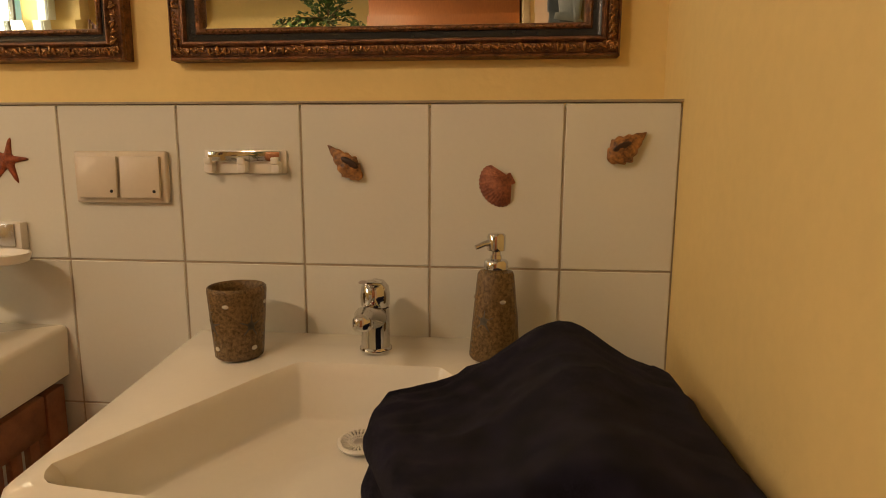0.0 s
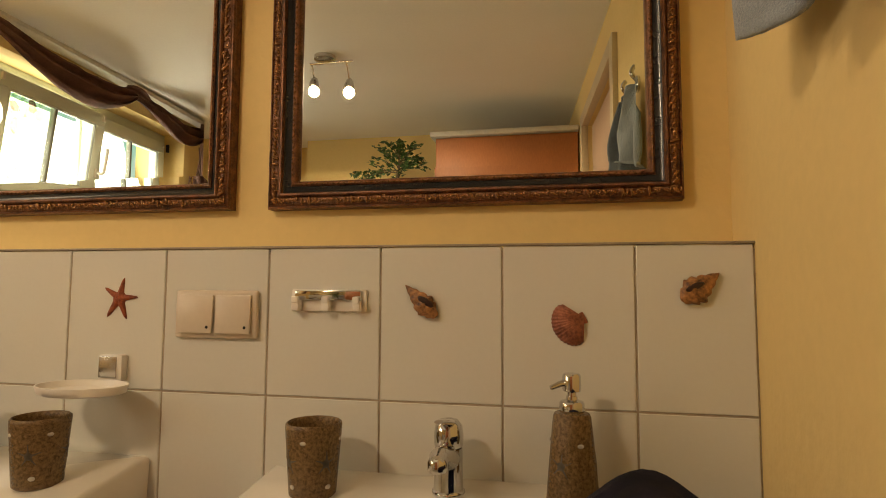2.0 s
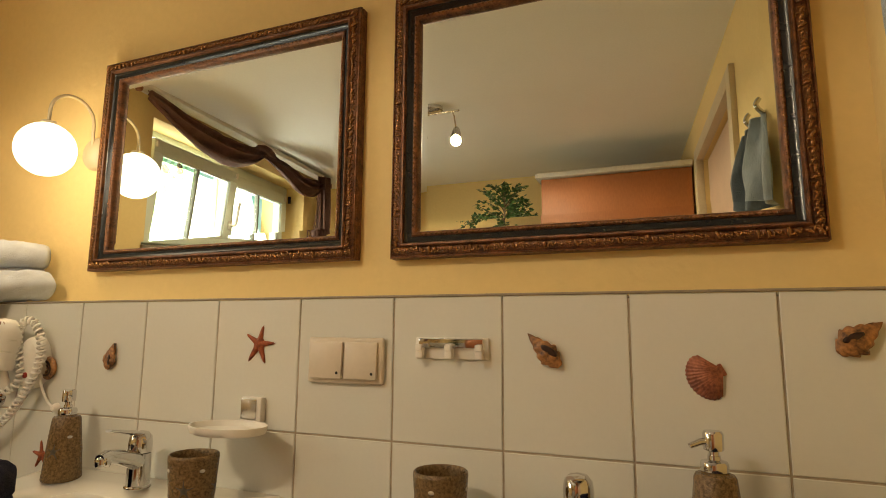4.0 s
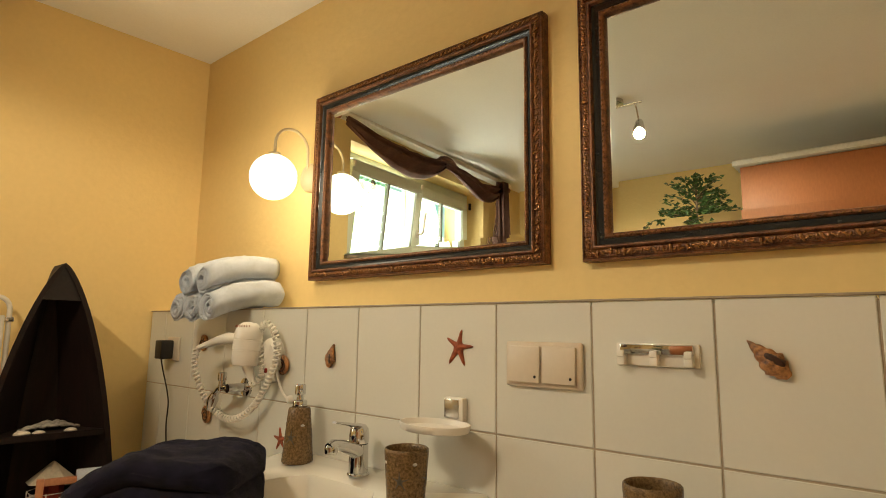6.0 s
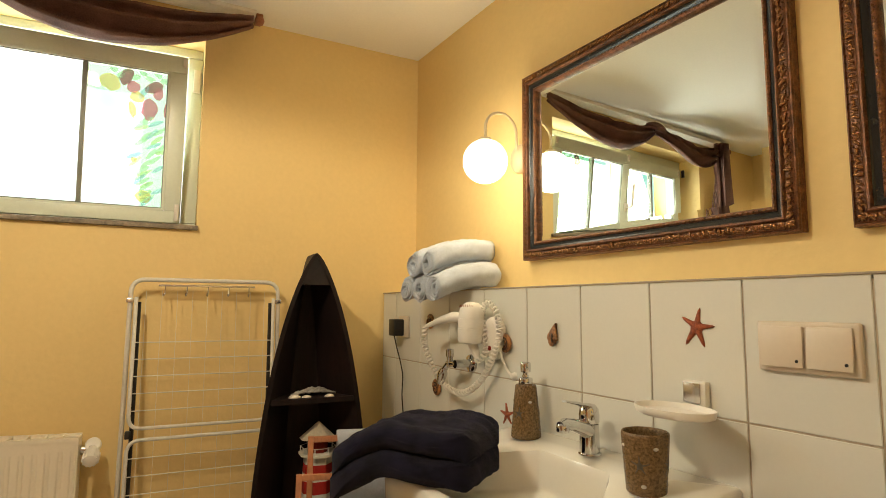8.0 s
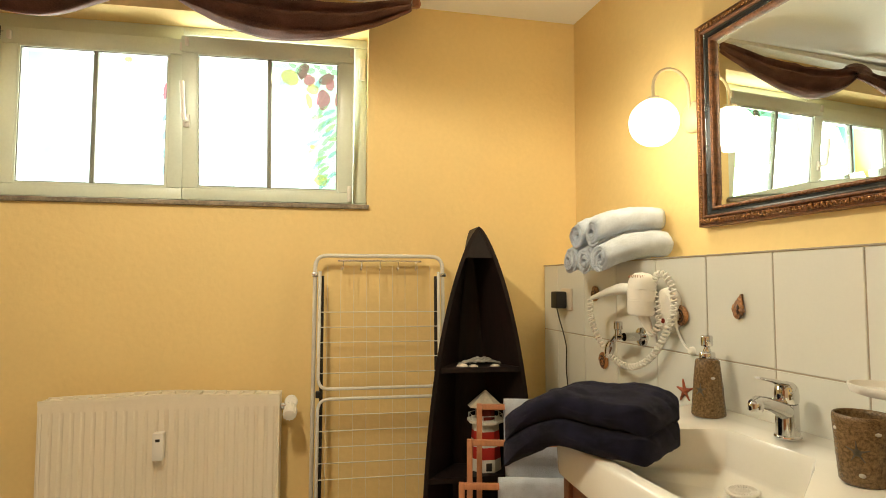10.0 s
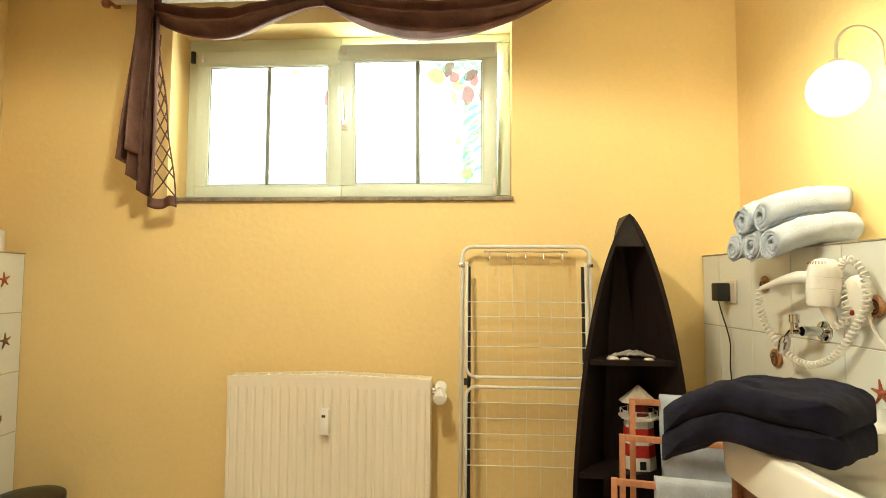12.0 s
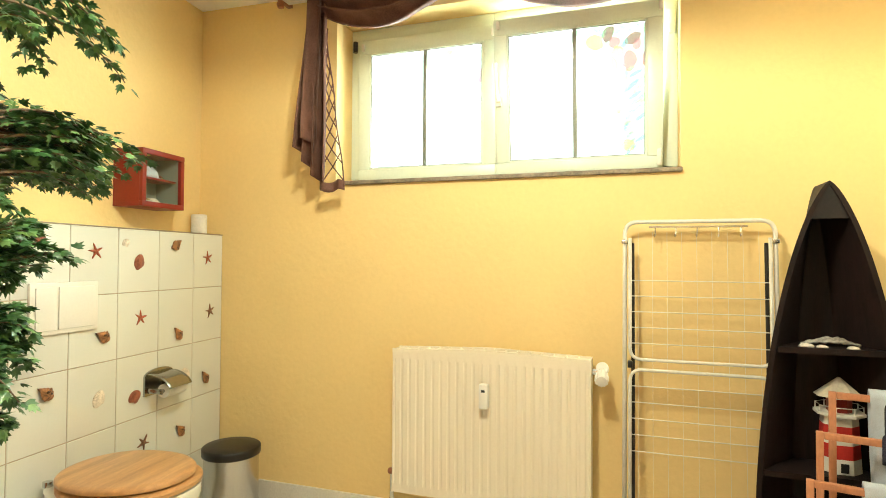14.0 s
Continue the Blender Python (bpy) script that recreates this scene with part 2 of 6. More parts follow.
def lathe(prof, seg=32, m=None, bm=None, ellipse=1.0):
    bm = bm or bmesh.new()
    rings = []
    for r, z in prof:
        if r < 1e-6:
            rings.append([bm.verts.new((0, 0, z))])
        else:
            rings.append([bm.verts.new((r * math.cos(2 * math.pi * i / seg), ellipse * r * math.sin(2 * math.pi * i / seg), z)) for i in range(seg)])
    for a, b in zip(rings, rings[1:]):
        for i in range(seg):
            j = (i + 1) % seg
            q = [a[i % len(a)], a[j % len(a)], b[j % len(b)], b[i % len(b)]]
            q = list(dict.fromkeys(q))
            if len(q) > 2:
                bm.faces.new(q)
    for ring in (rings[0], rings[-1]):
        if len(ring) > 2:
            bm.faces.new(ring)
    if m is not None:
        bmesh.ops.transform(bm, matrix=m, verts=[v for r in rings for v in r])
    return bm


def tube(pts, r, seg=8, closed=False, bm=None):
    bm = bm or bmesh.new()
    pts = [Vector(p) for p in pts]
    n = len(pts)
    rings, up = [], None
    for i, p in enumerate(pts):
        a = pts[(i - 1) % n] if closed or i else p
        b = pts[(i + 1) % n] if closed or i < n - 1 else p
        d = (b - a).normalized()
        if up is None:
            up = d.orthogonal().normalized()
        up = (up - d * up.dot(d)).normalized()
        s = d.cross(up)
        rr = r[i] if isinstance(r, (list, tuple)) else r
        rings.append([bm.verts.new(p + rr * (math.cos(2 * math.pi * k / seg) * up + math.sin(2 * math.pi * k / seg) * s)) for k in range(seg)])
    pairs = list(zip(rings, rings[1:])) + ([(rings[-1], rings[0])] if closed else [])
    for a, b in pairs:
        for k in range(seg):
            bm.faces.new((a[k], a[(k + 1) % seg], b[(k + 1) % seg], b[k]))
    if not closed:
        bm.faces.new(rings[0])
        bm.faces.new(rings[-1])
    return bm


def sheet(nu, nv, f, thick=0.0):
    """A surface f(s, t) over the unit square; with thick it gets a second side along the normals."""
    bm = bmesh.new()
    V = [[bm.verts.new(f(i / nu, j / nv)) for j in range(nv + 1)] for i in range(nu + 1)]
    for i in range(nu):
        for j in range(nv):
            bm.faces.new((V[i][j], V[i + 1][j], V[i + 1][j + 1], V[i][j + 1]))
    if thick:
        bm.normal_update()
        bmesh.ops.solidify(bm, geom=bm.faces[:], thickness=thick)
    return bm


def rounded(pts, r, steps=6, closed=False):
    """Rounds the corners of a polyline."""
    pts = [Vector(p) for p in pts]
    out, n = [], len(pts)
    for i, p in enumerate(pts):
        if not closed and i in (0, n - 1):
            out.append(p)
            continue
        a, b = (pts[i - 1] - p).normalized(), (pts[(i + 1) % n] - p).normalized()
        p0, p1 = p + a * r, p + b * r
        for k in range(steps + 1):
            t = k / steps
            out.append(p0 * (1 - t) ** 2 + p * 2 * t * (1 - t) + p1 * t ** 2)
    return out


def wobble(p, amp, freq, seed=0.0):
    return amp * noise.noise(Vector(p) * freq + Vector((seed, seed * 1.7, -seed)))


# ---- the room ----
def wall_strip(name, a, b, thick, z0, z1f, label):
    """Upright wall from plan point a to b; thick points to the left of a->b."""
    a, b = Vector(a), Vector(b)
    n = Vector((-(b - a).y, (b - a).x)).normalized() * thick
    bm = bmesh.new()
    q = [a, b, b + n, a + n]
    lo = [bm.verts.new((p.x, p.y, z0)) for p in q]
    hi = [bm.verts.new((p.x, p.y, z1f)) for p in q]
    bm.faces.new(lo), bm.faces.new(hi)
    for i in range(4):
        bm.faces.new((lo[i], lo[(i + 1) % 4], hi[(i + 1) % 4], hi[i]))
    return structure(name, bm, PLASTER, label, "wall")


wall_strip("wall_north", (0.3, BACK), (-2.9, BACK), -0.2, 0, 2.5, "ochre yellow rough plaster wall behind the mirrors")
DY0, DY1, DZ = -0.95, -1.85, 2.0
wall_strip("wall_east_a", (east(DY0), DY0), (east(0.14), 0.14), -0.18, 0, 2.5, "ochre yellow rough plaster wall beside the washbasin")
wall_strip("wall_east_b", (east(-3.0), -3.0), (east(DY1), DY1), -0.18, 0, 2.5, "ochre yellow plaster wall beyond the door")
wall_strip("wall_east_c", (east(DY1), DY1), (east(DY0), DY0), -0.18, DZ, 2.5, "ochre yellow plaster above the door")
wall_strip("wall_south", (-3.1, FAR), (0.1, FAR), -0.2, 0, 2.5, "ochre yellow plaster wall above the toilet")


def window_wall():
    bm = bmesh.new()
    U0, U1, Z0, Z1 = 0.712, 2.10, 1.425, 2.14
    T = 0.34
    for a in ((-0.5, U0, 0, 2.5), (U1, 3.2, 0, 2.5), (U0, U1, 0, Z0), (U0, U1, Z1, 2.5)):
        box(bm, a[0], a[1], -T, 0, a[2], a[3])
    bm.transform(WM)
    structure("wall_west", bm, PLASTER, "ochre yellow rough plaster wall with a high cellar window", "wall")


window_wall()
bm = bmesh.new()
_c = [(-3.2, 0.4), (0.4, 0.4), (0.4, -3.2), (-3.2, -3.2)]
_lo = [bm.verts.new((x, y, ceil_z(y))) for x, y in _c]
_hi = [bm.verts.new((x, y, 2.6)) for x, y in _c]
bm.faces.new(_lo), bm.faces.new(_hi)
for i in range(4):
    bm.faces.new((_lo[i], _lo[(i + 1) % 4], _hi[(i + 1) % 4], _hi[i]))
structure("ceiling", bm, CEILING, "plain white painted ceiling", "ceiling")
structure("floor", cube(-3.2, 0.4, -3.2, 0.4, -0.1, -0.008), GROUT, "grey tiled bathroom floor", "floor")
structure("door_recess_wall", cube(0.12, 0.2, DY1 - 0.1, DY0 + 0.1, 0, 2.1), PLASTER, "plaster wall beyond the doorway", "wall")

# half wall below the mirrors and below the far wall
structure("half_wall_north", cube(-2.6, 0.0, 0.0025, BACK, 0, LEDGE - 0.008), GROUT_B, "tiled half wall with a ledge on top", "wall")
structure("half_wall_south", cube(-2.9, -1.0, FAR, FARP - 0.0025, 0, LEDGE - 0.008), GROUT_B, "tiled half wall behind the toilet", "wall")


# ---- window ----
def window():
    U0, U1, Z0, Z1 = 0.712, 2.10, 1.425, 2.14
    w = tagged(thing("window_1", WM @ pose(0, -0.14, 0), "white plastic cellar window with two sashes, one tilted open", "window"), kind="structure")
    bm = bmesh.new()
    f = 0.035
    box(bm, U0, U1, -0.07, 0, Z0, Z0 + 0.03, 0.004)
    box(bm, U0, 1.43, -0.07, 0, Z1 - f, Z1, 0.004)
    box(bm, 1.4305, U1, -0.07, 0, Z1 - 0.069, Z1, 0.004)
    for a, b in ((U0, U0 + 0.053), (U1 - 0.052, U1), (1.41, 1.455)):
        box(bm, a, b, -0.07, -0.001 if a != 1.41 else -0.043, Z0 + 0.031, Z1 - (f if a < 1.3 else 0.069) - 0.001, 0.004)
    part("window_frame", bm, PVC, w)
    bm = cube(U0 - 0.005, U1 + 0.0, 0.0, 0.158, Z0 - 0.012, Z0 + 0.004, bevel=0.003)
    part("window_sill", bm, STONES, w, "thin grey stone sill")

    # widths of a sash's rails: right stile, left stile, bottom, top
    RR, RL, RB, RT = 0.056, 0.052, 0.045, 0.061

    def sash(u0, u1, z0, z1, tilt, y):
        m = Matrix.Translation((0, y, z0)) @ pose(0, 0, 0, tilt) @ Matrix.Translation((0, 0, -z0))
        s = part("sash", bmesh_sash(u0, u1, z0, z1), PVC, w)
        s.matrix_basis = m
        p0, p1, q0, q1 = u0 + RR, u1 - RL, z0 + RB, z1 - RT
        mid = (p0 + p1) / 2
        part("glazing_bar", cube(mid - 0.008, mid + 0.008, -0.004, 0.024, q0, q1, bevel=0.002), mat_bar, s)
        for a0, a1 in ((p0 - 0.006, mid - 0.0085), (mid + 0.0085, p1 + 0.006)):
            p = part("pane", cube(a0, a1, 0.006, 0.012, q0 - 0.006, q1 + 0.006), GLASS, s)
            p.visible_shadow = False
        # sloping glazing bead, then the rubber gasket round the glass
        d = bmesh.new()
        g = bmesh.new()
        for q in ((p0, p1, q0, 0, 1), (p0, p1, q1, 0, -1)):
            prism([(q[0], 0.012), (q[1], 0.012), (q[1], 0.029), (q[0], 0.029)], min(q[2], q[2] + q[4] * 0.007), max(q[2], q[2] + q[4] * 0.007), d)
            box(g, q[0] + 0.0075, q[1] - 0.0075, 0.0125, 0.024, *sorted((q[2] + q[4] * 0.0072, q[2] + q[4] * 0.0105)))
        for u, k in ((p0, 1), (p1, -1)):
            box(d, *sorted((u, u + k * 0.007)), 0.012, 0.0285, q0 + 0.0072, q1 - 0.0072)
            box(g, *sorted((u + k * 0.0072, u + k * 0.0105)), 0.0125, 0.024, q0 + 0.011, q1 - 0.011)
        part("glazing_bead", d, PVC, s, smooth=False)
        part("gasket", g, mat_bar, s, smooth=False)
        return s

    def bmesh_sash(u0, u1, z0, z1):
        bm = bmesh.new()
        for q in ((u0, u1, z0, z0 + RB), (u0, u1, z1 - RT, z1), (u0, u0 + RR, z0 + RB, z1 - RT), (u1 - RL, u1, z0 + RB, z1 - RT)):
            box(bm, q[0], q[1], -0.04, 0.03, q[2], q[3], 0.004)
        return bm

    mat_bar = mat("grey_glazing_bar", (0.25, 0.26, 0.22), 0.5, var=0.1)
    s1 = sash(1.412, 2.046, 1.447, 2.074, 0, 0.006)
    s2 = sash(0.767, 1.409, 1.450, 2.066, -6.5, 0.012)
    # handle of the tilted sash, at its hinge-side stile
    part("handle", cube(1.378, 1.402, 0.03, 0.044, 1.722, 1.772, bevel=0.005), WHITEP, s2, "white window handle")
    part("grip", tube(rounded([(1.390, 0.04, 1.748), (1.390, 0.078, 1.748), (1.395, 0.078, 1.885)], 0.015), 0.0085), WHITEP, s2)
    part("hinge", lathe([(0.0, 2.02), (0.010, 2.02), (0.010, 2.068), (0, 2.068)], 12, pose(2.056, 0.045, 0)), BLACK, s1, "dark hinge cap")
    for u_, s_ in ((1.425, s1), (2.022, s1), (1.388, s2), (0.776, s2)):
        part("cover", cube(u_ - 0.007, u_ + 0.007, 0.03, 0.042, 2.026, 2.058, bevel=0.003), WHITEP, s_)
    part("cover", cube(0.772, 0.788, 0.03, 0.044, 1.458, 1.52, bevel=0.003), WHITEP, s2)
    part("hinge_arm", cube(0.720, 0.745, 0.002, 0.016, 1.965, 2.055, bevel=0.003), WHITEP, w, "white hinge on the frame")
    # painted birds and leaves on the glass
    rnd = random.Random(5)

    def blob(cu, cz, ru, rz, rot, m_, nm, sash_=s2):
        bm = bmesh.new()
        pts = []
        for k in range(14):
            a = 2 * math.pi * k / 14
            rr = 1 + 0.12 * rnd.uniform(-1, 1)
            x, z = ru * rr * math.cos(a), rz * rr * math.sin(a)
            pts.append((cu + x * math.cos(rot) - z * math.sin(rot), cz + x * math.sin(rot) + z * math.cos(rot)))
        vs = [bm.verts.new((x, 0.0135, z)) for x, z in pts] 
        hi = [bm.verts.new((x, 0.0150, z)) for x, z in pts]
        bm.faces.new(vs), bm.faces.new(hi)
        for k in range(14):
            bm.faces.new((vs[k], vs[(k + 1) % 14], hi[(k + 1) % 14], hi[k]))
        ob = part(nm, bm, m_, sash_)
        ob.visible_shadow = False
    film_ = part("painted_film", cube(0.826, 1.082, 0.0128, 0.0132, 1.905, 2.000), glass("pale_green_film", (0.88, 0.95, 0.85)), s2, "pale green window paint")
    film_.visible_shadow = False
    film_ = part("painted_film", cube(0.826, 0.905, 0.0128, 0.0132, 1.500, 1.9045), glass("mint_film", (0.86, 0.95, 0.84)), s2, "mint green window paint")
    film_.visible_shadow = False

    def spot(s_, q_):
        """A place on the outer pane: along it from the bar, and down from its top."""
        return 1.085 - 0.262 * s_, 2.003 - 0.51 * q_
    DUSK = glass("dusky_red_window_paint", (0.68, 0.50, 0.47))
    for q in ((0.27, 0.13, 0.034, 0.028, 0.2, PARROT_Y, "painted_head"), (0.46, 0.075, 0.020, 0.034, 0.35, DUSK, "painted_crest"), (0.55, 0.14, 0.022, 0.020, 0.3, PARROT_R, "painted_body"),
              (0.80, 0.125, 0.034, 0.020, -0.5, DUSK, "painted_crest"), (0.86, 0.17, 0.016, 0.024, 0.2, PARROT_R, "painted_body"), (0.76, 0.285, 0.026, 0.038, 0.1, PARROT_R, "painted_wing"),
              (0.60, 0.21, 0.024, 0.020, 0.4, PARROT_Y, "painted_beak"), (0.55, 0.30, 0.012, 0.030, -0.2, PARROT_Y, "painted_tail"), (0.965, 0.28, 0.008, 0.026, 0.0, PARROT_R, "painted_wing"),
              (0.74, 0.905, 0.026, 0.022, 0.0, PARROT_Y, "painted_fruit"), (0.60, 0.65, 0.010, 0.009, 0.0, PARROT_Y, "painted_bud"), (0.68, 0.17, 0.010, 0.028, 0.5, PARROT_B, "painted_collar")):
        blob(*spot(q[0], q[1]), *q[2:])
    for k in range(30):
        q = 0.36 + 0.60 * k / 30
        s_ = rnd.uniform(0.62 + 0.06 * math.sin(9 * q), 0.95)
        blob(*spot(s_, q), 0.026, 0.0075, rnd.uniform(-0.9, -0.3), (PARROT_G, PARROT_B, PARROT_G, PARROT_L)[k % 4], "painted_leaf")
    for k in range(8):
        blob(*spot(0.3 + 0.09 * k, 0.03 + 0.04 * (k % 2)), 0.016, 0.010, rnd.uniform(-1, 1), PARROT_G, "painted_leaf")
    blob(1.482, 1.87, 0.010, 0.034, 0.1, PARROT_R, "painted_wing", s1)
    blob(1.62, 1.985, 0.014, 0.011, 0.1, PARROT_Y, "painted_beak", s1)
    for k in range(4):
        blob(1.480, 1.56 + 0.07 * k, 0.008, 0.022, 0.2 * k, PARROT_B, "painted_leaf", s1)


window()
bm = cube(-4, 7, -3.0, -2.98, -1, 6)
bm.transform(WM)
structure("backdrop", bm, backdrop_material(), "bright overexposed daylight and garden green outside the window", "backdrop")


# ---- mirrors ----
def scroll_mesh(v):
    """One carved acanthus unit of the frame: a curling leaf, its counter-curl and a bud between them."""
    bm = bmesh.new()
    P = [(-0.0062 + 0.0118 * k / 7, -0.0292 - 0.0034 * math.sin(k / 7 * math.pi), 0.0064 - 0.0128 * (k / 7) ** 1.5 + 0.0012 * v * math.sin(k)) for k in range(8)]
    tube(P, [0.0007, 0.0018, 0.0027, 0.0031, 0.0029, 0.0023, 0.0015, 0.0006], 7, bm=bm)
    P = [(0.0030 + 0.0046 * math.cos(-2.6 + 0.62 * k), -0.0308, 0.0036 + 0.0042 * math.sin(-2.6 + 0.62 * k)) for k in range(8)]
    tube(P, [0.0005, 0.0009, 0.0013, 0.0016, 0.0017, 0.0015, 0.0011, 0.0005], 6, bm=bm)
    P = [(-0.0042 + 0.0022 * j, -0.0302, -0.0048 - 0.0016 * j * v) for j in (-1, 0, 1)]
    tube(P, [0.0006, 0.0019, 0.0006], 6, bm=bm)
    me = mesh_of("scroll", bm, 1)
    me.materials.append(GILT)
    return me


SCROLL = [scroll_mesh(v) for v in (-1, 0.3, 1.2, -0.4)]


def framed_mirror(x0, x1, z0, z1, label):
    t = thing("wall_mirror", pose((x0 + x1) / 2, BACK, z0), label, "mirror", "framed mirrors above the basins")
    W, H = (x1 - x0) / 2, z1 - z0
    rnd = random.Random(int(-x0 * 1000))
    # profile: distance inwards from the outer edge, height proud of the wall
    def ring(prof):
        bm = bmesh.new()
        cs = [(-W, 0, 1, 1), (W, 0, -1, 1), (W, H, -1, -1), (-W, H, 1, -1)]
        R = [[bm.verts.new((cx + sx * d, -h, cz + sz * d)) for d, h in prof] for cx, cz, sx, sz in cs]
        for i in range(4):
            a, b = R[i], R[(i + 1) % 4]
            for k in range(len(prof) - 1):
                bm.faces.new((a[k], b[k], b[k + 1], a[k + 1]))
        return bm
    moulding = part("outer_moulding", ring([(0, 0.0), (0, 0.016), (0.0015, 0.019), (0, 0.021), (0, 0.024), (0.0015, 0.0275), (0.004, 0.0285), (0.0055, 0.0255), (0.008, 0.0275), (0.0138, 0.0295), (0.0196, 0.0275), (0.0216, 0.0265), (0.0230, 0.0310), (0.0262, 0.0335), (0.0292, 0.0325), (0.0312, 0.0285), (0.0316, 0.0235)]), BRONZE, t, "carved bronze-brown gilt moulding")
    part("black_band", ring([(0.0314, 0.0250), (0.038, 0.0205), (0.0450, 0.0175)]), BLACKF, t, "black lacquered flat band")
    part("inner_moulding", ring([(0.0440, 0.0155), (0.0450, 0.0200), (0.0485, 0.0225), (0.0525, 0.0205), (0.0550, 0.0150), (0.0557, 0.0130), (0.0560, 0.006)]), BRONZE, t)
    bm = ring([(0.048, 0.0072), (0.073, 0.0086)])
    bmesh.ops.holes_fill(bm, edges=[e for e in bm.edges if e.is_boundary], sides=4)
    part("mirror_glass", bm, MIRROR, t, "bevelled mirror glass", smooth=False)
    # scroll carving along the four sides
    side_specs = [((-W, 0), (1, 0), 2 * W, (0, 1)), ((-W, H), (1, 0), 2 * W, (0, -1)), ((-W, 0), (0, 1), H, (1, 0)), ((W, 0), (0, 1), H, (-1, 0))]
    for (ox, oz), (dx, dz), ln, (nx, nz) in side_specs:
        n = int((ln - 0.03) / 0.0142)
        step = (ln - 0.03) / n
        for i in range(n + 1):
            e = 0.015 + i * step
            o = new("scroll", SCROLL[rnd.randrange(4)])
            o.parent = moulding
            twist = pose(rnd.uniform(-0.0012, 0.0012), 0, rnd.uniform(-0.001, 0.001), 0, rnd.choice((-24, -10, 0, 16, 38)), 0) @ Matrix.Scale(rnd.uniform(0.85, 1.2), 4)
            o.matrix_basis = Matrix(((dx, 0, 0.84 * nx, ox + dx * e + nx * 0.0138), (0, 1, 0, 0), (dz, 0, 0.84 * nz, oz + dz * e + nz * 0.0138), (0, 0, 0, 1))) @ Matrix.Translation((0, -0.03, 0)) @ twist @ Matrix.Translation((0, 0.03, 0))
        bm = bmesh.new()
        n2 = int((ln - 0.12) / 0.011)
        for i in range(n2):
            e = 0.062 + (i + 0.5) * (ln - 0.124) / n2
            P = [(ox + dx * (e + j * 0.0036) + nx * (0.0488 + (0.0019 if i % 2 else -0.0016) * j), -0.0215, oz + dz * (e + j * 0.0036) + nz * (0.0488 + (0.0019 if i % 2 else -0.0016) * j)) for j in (-1, 0, 1)]
            tube(P, [0.0008, 0.0023, 0.0008], 5, bm=bm)
        part("bead_carving", bm, GILT, t, smooth=1)["kind"] = "stuff"
    return t


framed_mirror(-0.849, -0.083, 1.285, 1.858, "large wall mirror in an antique bronze scrollwork frame")
framed_mirror(-1.736, -0.933, 1.288, 1.861, "wall mirror in an antique bronze frame beside the globe lamp")


# ---- globe wall lamp ----
def globe_lamp():
    t = thing("globe_wall_lamp", pose(-1.774, BACK, 1.616), "lit opal glass globe lamp on a curved cream arm", "wall lamp")
    part("wall_plate", lathe([(0, 0), (0.046, 0), (0.046, 0.008), (0.040, 0.016), (0.015, 0.022), (0, 0.023)], 32, pose(0, 0, 0, 90)), CREAM, t, "round cream wall plate")
    P = [(0, -0.015, 0.0), (0, -0.02, 0.055)] + [(0, -0.08 + 0.06 * math.cos(math.pi * k / 12), 0.078 + 0.058 * math.sin(math.pi * k / 12)) for k in range(13)] + [(0, -0.14, 0.045)]
    part("arm", tube(P, 0.0045, 10), CREAM, t, "thin curved cream metal arm")
    part("cap", lathe([(0, 0.046), (0.018, 0.046), (0.021, 0.036), (0.021, 0.030), (0, 0.03)], 20, pose(0, -0.14, 0)), CREAM, t)
    g = part("globe", lathe([(0, -0.068)] + [(0.068 * math.sin(math.pi * k / 20), -0.068 * math.cos(math.pi * k / 20)) for k in range(1, 20)] + [(0, 0.068)], 40, pose(0, -0.14, -0.027)), GLOBE, t, "lit opal glass globe", smooth=1)
    g.visible_shadow = False


globe_lamp()
point_lamp("globe_light", (-1.774, 0.0, 1.589), 5.6, (1.0, 0.78, 0.46), 0.066)


# ---- ceiling spots ----
def spot_bar():
    t = thing("ceiling_spotlight", pose(-1.37, -1.30, ceil_z(-1.3)), "steel ceiling spotlight bar with lit halogen heads", "ceiling lamp")
    part("canopy", lathe([(0, 0), (0.05, 0), (0.05, -0.018), (0.03, -0.024), (0, -0.025)], 28), STEEL, t)
    part("bar", tube([(-0.14, 0, -0.034), (0.14, 0, -0.034)], 0.006, 8), STEEL, t)
    for p in SPOTS:
        x, y, z = p[0] + 1.37, p[1] + 1.30, p[2] - ceil_z(-1.3)
        part("stem", tube([(x, 0, -0.034), (x, y * 0.5, -0.052), (x, y, z + 0.034)], 0.004, 6), STEEL, t)
        part("spot_head", lathe([(0.010, 0.042), (0.018, 0.03), (0.027, -0.008), (0.027, -0.014), (0.024, -0.012), (0.02, 0.0), (0, 0.004)], 20, pose(x, y, z, 14)), STEEL, t)
        b = part("bulb", lathe([(0, -0.017), (0.007, -0.0155), (0.0115, -0.010), (0.010, 0.0), (0, 0.003)], 16, pose(x, y, z, 14)), GLOW, t, "glowing halogen bulb", smooth=1)
        b.visible_shadow = False


spot_bar()


# ---- washbasins ----
DECK, FALL = 0.84, 0.115           # the basin's rim at the wall, and how it falls towards the front


def deck_z(y):
    return DECK - FALL * abs(y)


